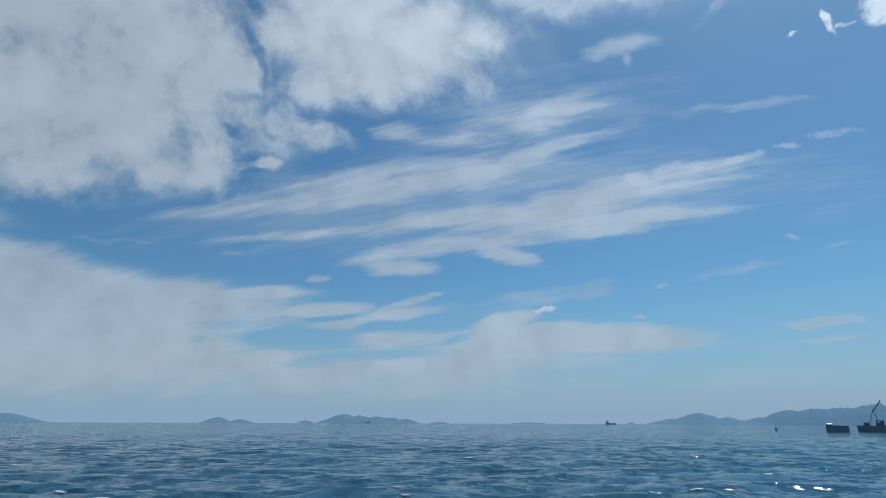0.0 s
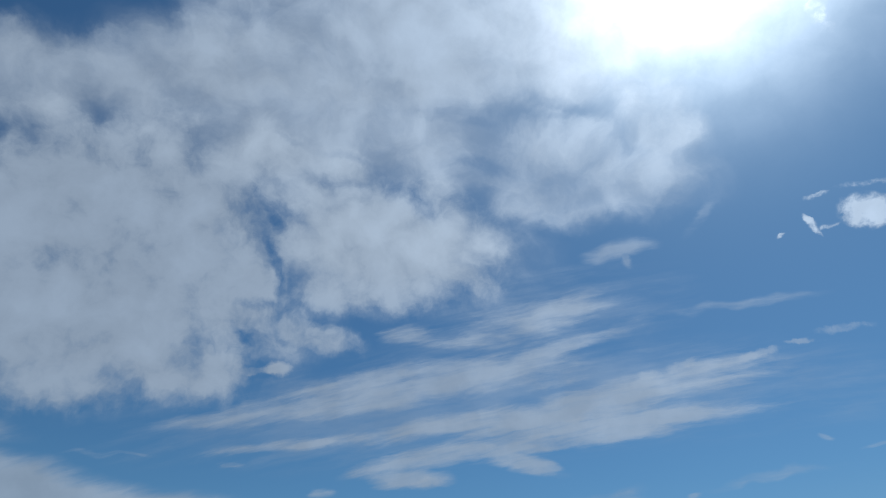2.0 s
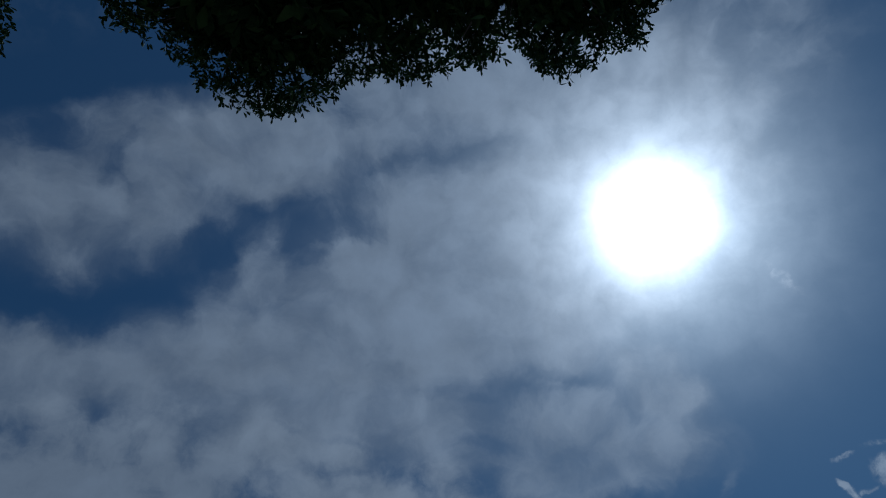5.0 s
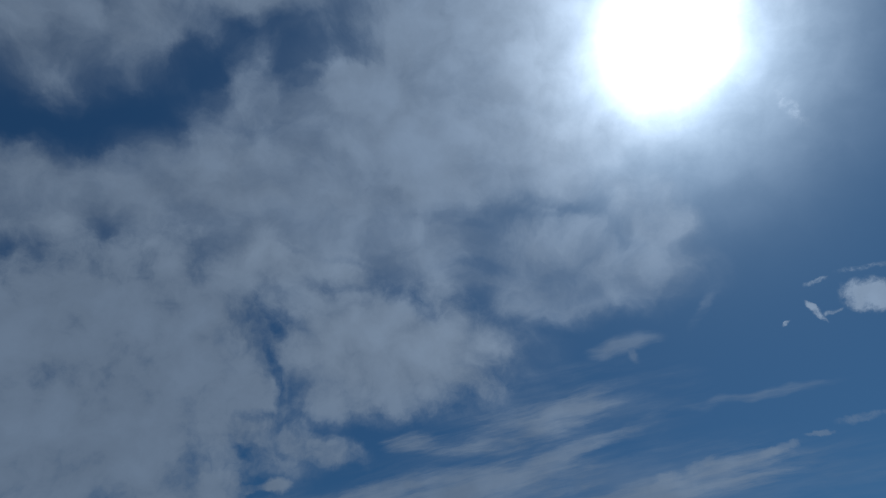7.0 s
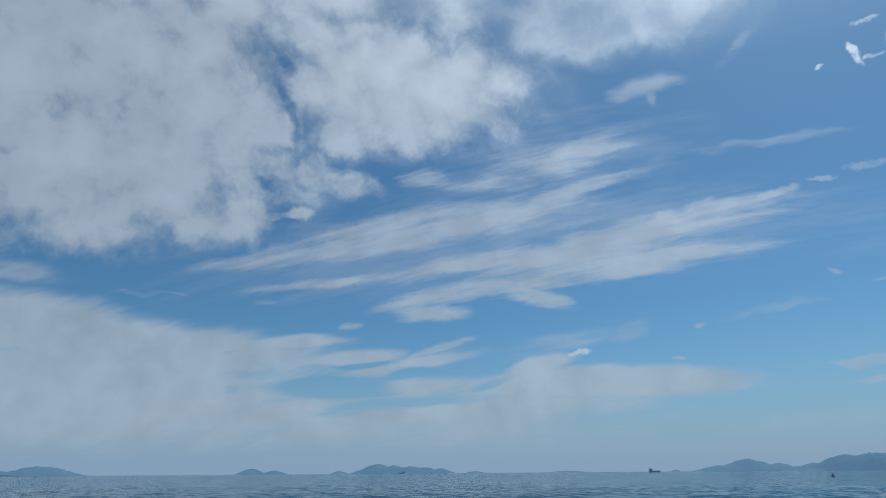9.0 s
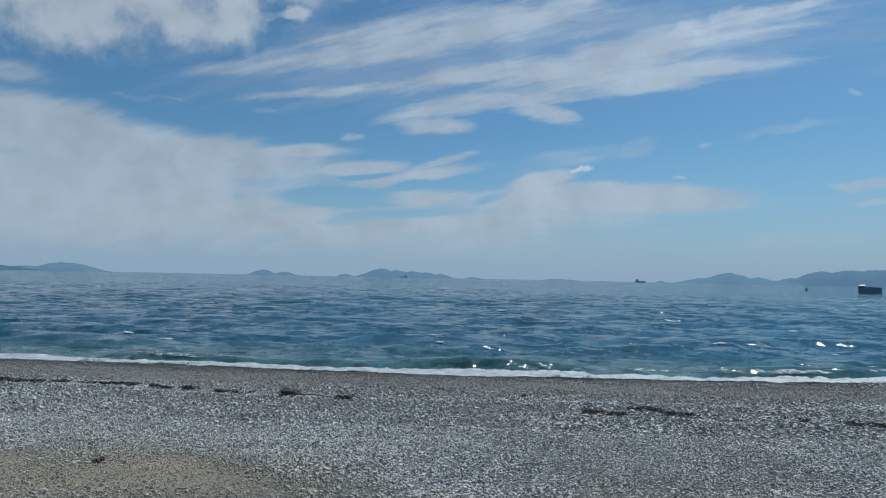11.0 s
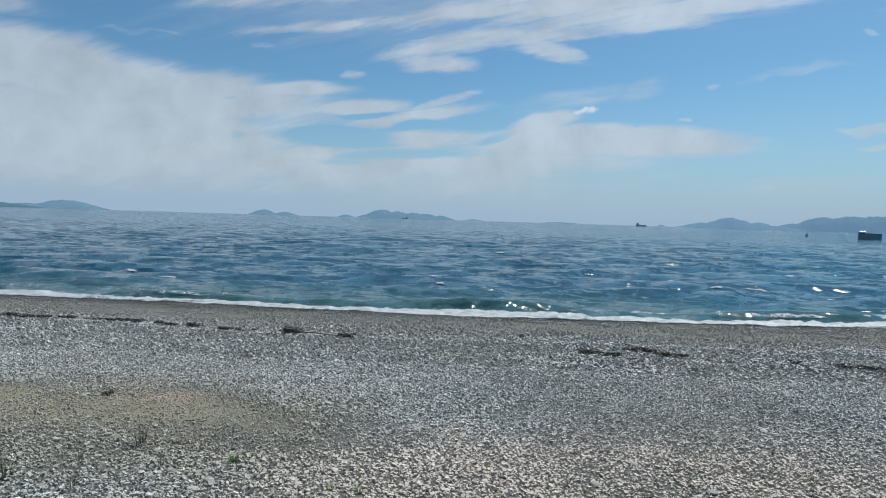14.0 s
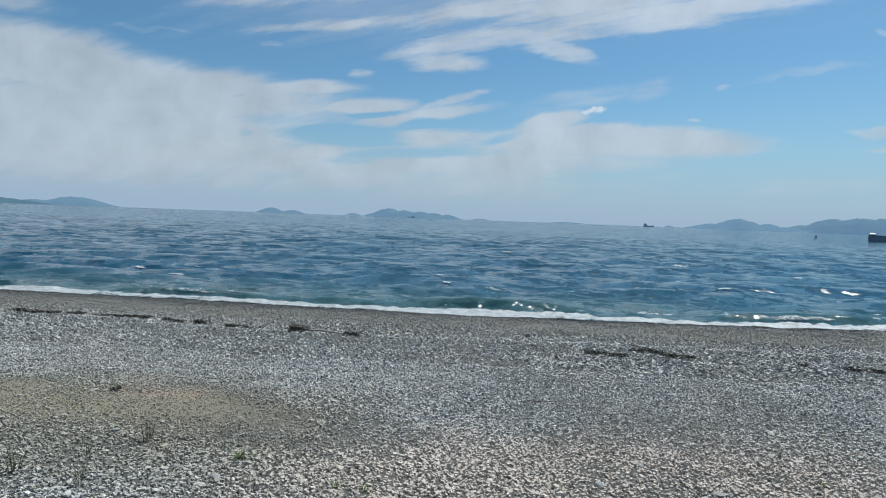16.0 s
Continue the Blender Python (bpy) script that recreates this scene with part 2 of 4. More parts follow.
    mist = g.math("MULTIPLY", g.map(sheet, 0.06, 0.9, smooth=True), g.math("MULTIPLY_ADD", torn, -0.6, 1.0))
    fibres = g.math("MULTIPLY_ADD", hair, 0.3, g.math("MULTIPLY", flow, 0.7))
    streak = cover(patches(drawn, STREAK), fibres, 2.2, 0.1, 1.1)
    band = cover(patches(drawn, BAND), fibres, 2.2, 0.1, 1.05)
    thin = cover(patches(drawn, VEILBAND), fibres, 1.8, 0.1, 1.4)
    tuft = cover(patches(tight, TUFT), grain, 1.3, 0.1, 1.1)
    wisp = cover(patches(warped(warped(chart, 0.3, 1.2, 1.0), 0.8, 0.9, 4.0, (0.5, 1.2, 1)), WISP), flow, 1.4, 0.1, 1.15)
    puff = cover(patches(tight, PUFF), grain, 1.3, 0.1, 0.85)
    # elsewhere the same thin broken cover goes on behind the viewer
    rear = g.math("MULTIPLY", g.map(g.vec("DOT_PRODUCT", way, (0, 1, 0)), 0.1, -0.25), g.map(billow, 0.42, 0.7, 0, 0.7))
    clear = 1.0
    for part_cover, most in ((bank, 0.84), (shelf, 0.76), (mist, 0.5), (veil, 0.74), (streak, 0.66), (band, 0.7), (thin, 0.35), (tuft, 0.45), (low, 0.78), (wisp, 0.5), (puff, 0.9), (rear, 0.7)):
        clear = g.math("MULTIPLY", clear, g.math("SUBTRACT", 1.0, g.math("MULTIPLY", part_cover, most)))
    cloud = g.math("SUBTRACT", 1.0, clear)

    facing = g.math("MAXIMUM", g.vec("DOT_PRODUCT", way, tuple(SUN_WAY)), 0.0)
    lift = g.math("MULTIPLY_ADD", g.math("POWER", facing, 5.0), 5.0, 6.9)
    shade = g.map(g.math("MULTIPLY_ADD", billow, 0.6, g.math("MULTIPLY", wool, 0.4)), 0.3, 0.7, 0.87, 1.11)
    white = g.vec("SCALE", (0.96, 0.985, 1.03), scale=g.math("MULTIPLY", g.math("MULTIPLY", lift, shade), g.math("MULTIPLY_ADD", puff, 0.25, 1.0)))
    air = g.vec("MULTIPLY", sky.outputs[0], (0.79, 1.02, 1.06))
    # thick damp air over the sea
    rise = g.vec("DOT_PRODUCT", way, (0, 0, 1))
    damp = g.math("POWER", g.map(rise, 0.0, 0.24, 1.0, 0.0), 1.6)
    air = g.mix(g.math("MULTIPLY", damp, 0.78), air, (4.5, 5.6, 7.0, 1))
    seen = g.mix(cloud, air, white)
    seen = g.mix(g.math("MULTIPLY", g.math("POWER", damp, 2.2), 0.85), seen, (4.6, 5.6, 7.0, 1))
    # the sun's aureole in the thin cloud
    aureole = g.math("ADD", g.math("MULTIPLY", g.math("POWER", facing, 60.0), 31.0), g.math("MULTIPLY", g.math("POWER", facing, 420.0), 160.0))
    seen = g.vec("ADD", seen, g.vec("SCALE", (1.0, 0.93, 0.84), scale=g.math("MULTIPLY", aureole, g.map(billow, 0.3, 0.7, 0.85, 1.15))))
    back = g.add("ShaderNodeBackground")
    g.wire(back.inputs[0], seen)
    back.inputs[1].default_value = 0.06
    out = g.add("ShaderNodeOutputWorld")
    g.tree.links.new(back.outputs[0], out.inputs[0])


build_sky()


# ---- materials ----
def material(name):
    m = bpy.data.materials.new(name)
    m.use_nodes = True
    g = Graph(m.node_tree)
    out = g.add("ShaderNodeOutputMaterial")
    bsdf = g.add("ShaderNodeBsdfPrincipled")
    g.tree.links.new(bsdf.outputs[0], out.inputs[0])
    return m, g, bsdf, out


def bump(g, bsdf, height, strength, distance, base=None):
    n = g.add("ShaderNodeBump")
    n.inputs["Strength"].default_value, n.inputs["Distance"].default_value = strength, distance
    g.wire(n.inputs["Height"], height)
    if base is not None:
        g.wire(n.inputs["Normal"], base)
    g.wire(bsdf.inputs["Normal"], n.outputs[0])
    return n.outputs[0]


def place(g):
    return g.add("ShaderNodeNewGeometry").outputs["Position"]


def simple(name, dark, light, rough=0.7, scale=6.0, metal=0.0, relief=0.3, depth=0.01):
    """Paint, rust, wood and the like: two tones in two sizes of mottling."""
    m, g, b, _ = material(name)
    at = g.add("ShaderNodeTexCoord").outputs["Object"]
    big, small = g.noise(at, scale, 4), g.noise(at, scale * 9, 3)
    f = g.map(g.math("MULTIPLY_ADD", small, 0.5, big), 0.45, 1.05)
    g.wire(b.inputs["Base Color"], g.mix(f, (*dark, 1), (*light, 1)))
    b.inputs["Roughness"].default_value, b.inputs["Metallic"].default_value = rough, metal
    bump(g, b, small, relief, depth)
    return m


def stone_material(name, per):
    m, g, b, _ = material(name)
    info = g.add("ShaderNodeNewGeometry").outputs["Random Per Island"] if per == "island" else g.add("ShaderNodeObjectInfo").outputs["Random"]
    at = place(g)
    tone = g.ramp(info, (0.0, (0.11, 0.115, 0.12)), (0.25, (0.24, 0.245, 0.25)), (0.6, (0.37, 0.375, 0.375)), (0.85, (0.45, 0.45, 0.44)), (0.95, (0.40, 0.36, 0.30)), (1.0, (0.60, 0.595, 0.58)))
    speck = g.noise(at, 90, 4, 0.65)
    wide = g.noise(at, 0.55, 4, 0.6)
    tone = g.mix(g.map(speck, 0.3, 0.7, 0, 0.35), tone, (0.2, 0.205, 0.2, 1))
    tone = g.mix(g.map(wide, 0.42, 0.68, 0, 0.35), tone, (0.30, 0.27, 0.22, 1))
    # wet gravel where the wash reaches
    y = g.add("ShaderNodeSeparateXYZ")
    g.wire(y.inputs[0], at)
    wet = g.map(g.math("MULTIPLY_ADD", wide, 2.2, y.outputs[1]), 15.6, 17.0, smooth=True)
    damp = g.map(g.math("MULTIPLY_ADD", wide, 3.0, y.outputs[1]), 12.5, 15.5, smooth=True)
    tone = g.mix(g.math("MULTIPLY", damp, 0.52), tone, (0.17, 0.155, 0.13, 1))
    tone = g.mix(g.math("MULTIPLY", wet, 0.7), tone, (0.06, 0.057, 0.05, 1))
    # browner stones in one shallow drift of the shingle
    drift = g.vec("LENGTH", g.mapping(g.vec("ADD", at, g.vec("SCALE", g.noise(at, 1.2, 4, colour=True), scale=1.0)), (1.5, 4.5, 1.4), (0, 0, 0.12), (3.0, 1.6, 4), "TEXTURE"))
    tone = g.mix(g.map(drift, 0.5, 1.25, 0.75, 0.0, smooth=True), tone, (0.43, 0.365, 0.32, 1))
    dusty = g.vec("LENGTH", g.mapping(g.vec("ADD", at, g.vec("SCALE", g.noise(at, 1.5, 4, colour=True), scale=1.2)), (-3.0, 5.8, 1.4), (0, 0, 0), (2.6, 1.5, 4), "TEXTURE"))
    tone = g.mix(g.map(dusty, 0.5, 1.4, 0.62, 0.0, smooth=True), tone, (0.24, 0.215, 0.165, 1))
    tone = g.vec("MULTIPLY", tone, (1.17, 1.17, 1.13))
    g.wire(b.inputs["Base Color"], tone)
    g.wire(b.inputs["Roughness"], g.map(wet, 0, 1, 0.85, 0.45))
    bump(g, b, speck, 0.5, 0.004)
    return m


def ground_material():
    m, g, b, _ = material("gravel_and_sand")
    at = place(g)
    cells = g.add("ShaderNodeTexVoronoi")
    g.wire(cells.inputs["Vector"], at)
    cells.inputs["Scale"].default_value = 38
    grain, wide = g.noise(at, 220, 3, 0.7), g.noise(at, 0.8, 5, 0.6)
    # shade in the gaps between stones is put into the gravel colour
    gravel = g.mix(g.map(cells.outputs["Distance"], 0.1, 0.6), g.ramp(cells.outputs["Color"], (0.2, (0.11, 0.11, 0.107)), (0.8, (0.22, 0.22, 0.21))), (0.04, 0.04, 0.036, 1))
    sand = g.mix(grain, (0.14, 0.122, 0.08, 1), (0.25, 0.218, 0.15, 1))
    # a bare sandy pocket in the gravel
    pocket = g.vec("LENGTH", g.mapping(g.vec("ADD", at, g.vec("SCALE", g.noise(at, 1.5, 4, colour=True), scale=1.2)), (-3.3, 6.2, 1.4), (0, 0, 0), (2.2, 0.95, 4), "TEXTURE"))
    f = g.map(g.math("MULTIPLY_ADD", wide, 0.8, pocket), 0.8, 1.7, 0.9, 0.12, smooth=True)
    # a scrape of redder sand at its upper edge
    scrape = g.vec("LENGTH", g.mapping(g.vec("ADD", at, g.vec("SCALE", g.noise(at, 3.0, 4, colour=True), scale=0.5)), (-3.1, 6.3, 1.0), (0, 0, 0), (0.55, 0.28, 4), "TEXTURE"))
    sand = g.mix(g.map(scrape, 0.5, 1.3, 0.8, 0.0, smooth=True), sand, (0.34, 0.24, 0.175, 1))
    tone = g.mix(f, gravel, sand)
    y = g.add("ShaderNodeSeparateXYZ")
    g.wire(y.inputs[0], at)
    damp = g.map(g.math("MULTIPLY_ADD", wide, 3.0, y.outputs[1]), 12.5, 15.5, smooth=True)
    wet = g.map(g.math("MULTIPLY_ADD", wide, 2.2, y.outputs[1]), 15.6, 17.0, smooth=True)
    tone = g.mix(g.math("MULTIPLY", damp, 0.52), tone, (0.17, 0.155, 0.13, 1))
    tone = g.mix(g.math("MULTIPLY", wet, 0.7), tone, (0.06, 0.057, 0.05, 1))
    g.wire(b.inputs["Base Color"], tone)
    g.wire(b.inputs["Roughness"], g.map(wet, 0, 1, 0.9, 0.4))
    bump(g, b, g.math("MULTIPLY_ADD", grain, 0.3, cells.outputs["Distance"]), 0.7, 0.012)
    return m


def water_material():
    m, g, b, _ = material("sea_water")
    at = place(g)
    wide = g.noise(g.mapping(at, scale=(0.02, 0.07, 1)), 1.0, 4, 0.6)
    y = g.add("ShaderNodeSeparateXYZ")
    g.wire(y.inputs[0], at)
    shallow = g.map(y.outputs[1], 17.0, 26.0, 1, 0, smooth=True)
    body = g.mix(wide, (0.012, 0.054, 0.094, 1), (0.022, 0.080, 0.132, 1))
    body = g.mix(g.math("MULTIPLY", shallow, 0.6), body, (0.040, 0.085, 0.072, 1))
    g.wire(b.inputs["Base Color"], body)
    b.inputs["IOR"].default_value = 1.33
    b.inputs["Roughness"].default_value = 0.085
    b.inputs["Specular IOR Level"].default_value = 0.13
    # wind chop: slopes of every size from metres to a few centimetres, stronger in the gusts
    slope = g.noise(g.mapping(at, rot=(0, 0, 0.2), scale=(0.7, 1, 1)), 1.0, 5, 0.78, colour=True)
    gusts = g.noise(g.mapping(at, scale=(0.25, 0.6, 1)), 0.35, 3, 0.6)
    lean = g.vec("MULTIPLY", g.vec("SUBTRACT", slope, (0.5, 0.5, 0.5)), (2.8, 3.4, 0.0))
    lean = g.vec("SCALE", lean, scale=g.map(gusts, 0.38, 0.64, 0.55, 1.35))
    face = g.add("ShaderNodeNewGeometry").outputs["Normal"]
    g.wire(b.inputs["Normal"], g.vec("NORMALIZE", g.vec("ADD", face, lean)))
    return m


def foam_material():
    m, g, b, out = material("sea_foam")
    at = place(g)
    froth = g.noise(at, 4, 7, 0.7)
    g.wire(b.inputs["Base Color"], g.mix(g.map(froth, 0.35, 0.65), (0.20, 0.22, 0.225, 1), (0.44, 0.46, 0.47, 1)))
    b.inputs["Roughness"].default_value = 0.6
    bump(g, b, froth, 0.8, 0.05)
    clear = g.add("ShaderNodeBsdfTransparent")
    both = g.add("ShaderNodeMixShader")
    mark = g.add("ShaderNodeAttribute")
    mark.attribute_name = "froth"
    edge = mark.outputs["Fac"]
    g.wire(both.inputs[0], g.map(g.math("MULTIPLY_ADD", froth, 0.9, edge), 0.82, 1.2, smooth=True))
    g.tree.links.new(clear.outputs[0], both.inputs[1])
    g.tree.links.new(b.outputs[0], both.inputs[2])
    g.tree.links.new(both.outputs[0], out.inputs[0])
    return m


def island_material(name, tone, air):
    """Far wooded hills; an even glow stands in for miles of damp, hazy air."""
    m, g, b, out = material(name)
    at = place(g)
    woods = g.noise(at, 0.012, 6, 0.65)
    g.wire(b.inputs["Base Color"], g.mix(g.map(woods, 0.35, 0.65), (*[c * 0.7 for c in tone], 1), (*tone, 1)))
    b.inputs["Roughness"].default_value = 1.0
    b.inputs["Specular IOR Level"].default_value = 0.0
    # haze in front of the hills, put in as emission
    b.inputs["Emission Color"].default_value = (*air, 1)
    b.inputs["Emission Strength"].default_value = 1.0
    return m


def leaf_material():
    m, g, b, out = material("tree_leaf")
    f = g.add("ShaderNodeNewGeometry").outputs["Random Per Island"]
    g.wire(b.inputs["Base Color"], g.ramp(f, (0.0, (0.02, 0.045, 0.015)), (0.6, (0.04, 0.08, 0.025)), (1.0, (0.07, 0.12, 0.035))))
    b.inputs["Roughness"].default_value = 0.6
    b.inputs["Specular IOR Level"].default_value = 0.15
    return m


GROUND, WATER, FOAM = ground_material(), water_material(), foam_material()
CHIP, PEBBLE = stone_material("gravel_stone", "island"), stone_material("beach_pebble", "object")
LEAF = leaf_material()
BARK = simple("bark", (0.07, 0.055, 0.04), (0.17, 0.14, 0.11), 0.9, 8, relief=0.8, depth=0.02)
# wood tone first, then the glow that stands in for haze
ISLE = island_material("island_woods_in_haze", (0.05, 0.08, 0.06), (0.085, 0.135, 0.225))
ISLE_FAR = island_material("far_woods_in_haze", (0.05, 0.08, 0.06), (0.095, 0.150, 0.245))
ISLE_NEAR = island_material("near_woods_in_haze", (0.04, 0.07, 0.05), (0.05, 0.085, 0.15))
# hull colour is lightened and blued to stand in for haze
HULL = simple("hazed_hull_paint", (0.15, 0.195, 0.24), (0.23, 0.28, 0.33), 0.6, 0.6)
WHITE = simple("white_paint", (0.6, 0.62, 0.63), (0.82, 0.82, 0.8), 0.5, 2)
STEEL = simple("weathered_steel", (0.07, 0.08, 0.09), (0.16, 0.17, 0.18), 0.6, 1.5)
# far ships: paler colours carry the haze of the distance
SHIP_DARK = simple("hazed_ship_slate", (0.28, 0.33, 0.39), (0.38, 0.43, 0.49), 0.7, 0.5)
GREY_SHIP = simple("hazed_ship_grey", (0.48, 0.54, 0.60), (0.60, 0.66, 0.70), 0.7, 0.5)
WEED = simple("dried_seaweed", (0.04, 0.036, 0.028), (0.11, 0.095, 0.075), 0.9, 20, relief=0.9)
DRIFT = simple("driftwood", (0.14, 0.12, 0.10), (0.32, 0.29, 0.25), 0.85, 15, relief=0.6)
PALE = simple("pale_stone", (0.20, 0.20, 0.19), (0.33, 0.325, 0.305), 0.8, 12)
GREEN = simple("weed_green", (0.10, 0.15, 0.045), (0.20, 0.26, 0.10), 0.7, 30)
STRAW = simple("dry_stem", (0.08, 0.08, 0.05), (0.19, 0.18, 0.12), 0.85, 30)


# ---- mesh helpers ----
def link_arrays(name, verts, faces, mat, smooth=False, parent=None):
    """A mesh object from arrays of corners and of equal-sided faces."""
    verts, faces = np.asarray(verts, np.float32), np.asarray(faces, np.int32)
    me = bpy.data.meshes.new(name)
    n, k = faces.shape
    me.vertices.add(len(verts))
    me.vertices.foreach_set("co", verts.ravel())
    me.loops.add(n * k)
    me.loops.foreach_set("vertex_index", faces.ravel())
    me.polygons.add(n)
    me.polygons.foreach_set("loop_start", np.arange(0, n * k, k, dtype=np.int32))
    me.polygons.foreach_set("use_smooth", np.full(n, smooth))
    me.update(calc_edges=True)
    me.validate()
    me.materials.append(mat)
    ob = new(name, me)
    ob.parent = parent
    return ob


def part(name, bm, mat, parent=None, label="", smooth=False):
    me = bpy.data.meshes.new(name)
    bmesh.ops.recalc_face_normals(bm, faces=bm.faces)
    for f in bm.faces:
        f.smooth = smooth
    bm.to_mesh(me)
    bm.free()
    me.materials.append(mat)
    ob = new(name, me)
    ob.parent = parent
    return tagged(ob, label)


def sheet_faces(rows, cols):
    i = np.arange(rows * cols).reshape(rows, cols)
    return np.stack([i[:-1, :-1], i[:-1, 1:], i[1:, 1:], i[1:, :-1]], -1).reshape(-1, 4)


def lattice(ix, iy, seed):
    h = (ix.astype(np.int64) * 374761393 + iy.astype(np.int64) * 668265263 + seed * 974634777) & 0xFFFFFFFF
    h = ((h ^ (h >> 13)) * 1274126177) & 0xFFFFFFFF
    return ((h ^ (h >> 16)) & 0xFFFF) / 65535.0


def value_noise(x, y, seed=0, octaves=4):
    x, y = np.broadcast_arrays(np.asarray(x, float), np.asarray(y, float))
    total, size, norm = np.zeros(x.shape), 1.0, 0.0
    for o in range(octaves):
        fx, fy = np.floor(x), np.floor(y)
        u, v = x - fx, y - fy
        u, v = u * u * (3 - 2 * u), v * v * (3 - 2 * v)
        ix, iy = fx.astype(np.int64), fy.astype(np.int64)
        a, b = lattice(ix, iy, seed + o), lattice(ix + 1, iy, seed + o)
        c, d = lattice(ix, iy + 1, seed + o), lattice(ix + 1, iy + 1, seed + o)
        total += size * ((a * (1 - u) + b * u) * (1 - v) + (c * (1 - u) + d * u) * v)
        norm += size
        x, y, size = x * 2.03 + 17.1, y * 2.03 + 5.7, size * 0.5
    return total / norm


def box(bm, size, at, turn=(0, 0, 0), bevel=0.0):
    m = Matrix.LocRotScale(at, Euler([radians(a) for a in turn]), size)
    made = bmesh.ops.create_cube(bm, size=1.0, matrix=m)
    if bevel:
        edges = {e for v in made["verts"] for e in v.link_edges}
        bmesh.ops.bevel(bm, geom=list(edges), offset=bevel, segments=1, affect="EDGES")


def rod(bm, a, b, r0, r1=None, sides=6):
    a, b = Vector(a), Vector(b)
    m = Matrix.Translation((a + b) / 2) @ (b - a).to_track_quat("Z", "Y").to_matrix().to_4x4()
    bmesh.ops.create_cone(bm, cap_ends=True, segments=sides, radius1=r0, radius2=r0 if r1 is None else r1, depth=(b - a).length, matrix=m)


# ---- the beach ----
def shore_y(x):
    return 16.75 + 0.0065 * np.asarray(x, float) ** 2 / (1 + 0.004 * np.asarray(x, float) ** 2)


def beach_z(x, y):
    """Height of the beach over the still sea."""
    x, y = np.broadcast_arrays(np.asarray(x, float), np.asarray(y, float))
    s = y - (shore_y(x) - 16.75)
    z = 1.15 - 0.062 * s
    z = np.where(s > 14, z - 0.012 * (s - 14) ** 2, z)
    z = np.where(s < 0, 1.15 + 0.4 * (1 - np.exp(s * 0.155)), z)
    z = np.where(s > 26, -2.19 - 6 * (1 - np.exp(-(s - 26) / 40)), z)
    near = np.clip(1 - (np.abs(s) - 40) / 40, 0, 1)
    ridge = 0.05 * np.exp(-((s - 10.6 - 0.25 * np.sin(x * 0.5)) / 0.45) ** 2) - 0.03 * np.exp(-((s - 12.2) / 0.8) ** 2)
    return z + near * (ridge + 0.10 * (value_noise(x * 0.35, y * 0.5, 3) - 0.5) + 0.03 * (value_noise(x * 2.1, y * 2.1, 7) - 0.5))


def graded(lo, hi, step, far, grow=1.22):
    mid = list(np.arange(lo, hi + step / 2, step))
    for sign in (-1, 1):
        p, d = (lo if sign < 0 else hi), step
        while abs(p) < far:
            d *= grow
            p += sign * d
            mid.append(p)
    return np.array(sorted(mid))


def build_ground():
    gx, gy = np.meshgrid(graded(-16, 16, 0.14, 4850), graded(2.5, 19, 0.11, 4850))
    v = np.stack([gx, gy, beach_z(gx, gy)], -1).reshape(-1, 3)
    ob = link_arrays("ground", v, sheet_faces(*gx.shape), GROUND, True)
    return tagged(ob, "grey shingle beach with a sandy pocket, sloping to the sea", "beach", kind="structure")


beach = build_ground()


# ---- the sea ----
def wave_z(x, y, cell):
    rng = np.random.default_rng(5)
    z = np.zeros(x.shape)
    for i in range(26):
        length = 0.8 * 1.09 ** i
        turn = rng.normal(0, 0.55)
        phase, k = rng.uniform(0, 6.28), 2 * np.pi / length
        amp = 0.0165 * length ** 0.6 * rng.uniform(0.5, 1.2)
        w = np.sin(k * (x * np.sin(turn) + y * np.cos(turn)) + phase + 2.5 * value_noise(x * 0.05, y * 0.08, i, 1))
        crest = 1.5 * ((w + 1) / 2) ** 1.7 - 0.6
        z += amp * crest * np.clip((length / cell - 4) / 4, 0, 1)
    gust = 0.65 + 0.7 * value_noise(x * 0.03, y * 0.06, 77, 3)
    return z * gust


def build_sea():
    rows = [15.2]
    while rows[-1] < 4880:
        rows.append(rows[-1] + max(0.11, rows[-1] * 0.0085))
    rows = np.array(rows)
    half = np.concatenate([np.linspace(0, 0.85, 150), 0.85 * 1.35 ** np.arange(1, 11)])
    u = np.concatenate([-half[:0:-1], half])
    gy, gu = np.meshgrid(rows, u, indexing="ij")
    gx = gu * (gy + 4)
    cell = np.maximum(0.11, gy * 0.0085)
    off = gy - shore_y(gx)
    z = wave_z(gx, gy, cell) * np.clip(off / 6 + 0.1, 0.05, 1)
    # a low breaker lifting just off the shingle
    line = 1.5 + 0.9 * (value_noise(gx * 0.12, 0.5, 21, 2) - 0.5)
    high = 0.33 * np.clip(value_noise(gx * 0.22, 3.5, 22, 2) * 2.2 - 0.55, 0, 1)
    side = off - line
    z += high * np.exp(-(side / np.where(side < 0, 0.42, 0.8)) ** 2)
    z += 0.13 * value_noise(gx * 0.1, 8.5, 23, 2) * np.exp(-((off - 5.2 - 1.5 * value_noise(gx * 0.07, 1.5, 24, 2)) / 0.8) ** 2)
    v = np.stack([gx, gy, z], -1).reshape(-1, 3)
    ob = link_arrays("water", v, sheet_faces(*gx.shape), WATER, True)
    return tagged(ob, "choppy blue-green sea with small waves and sun glitter", "sea", kind="structure")


sea = build_sea()


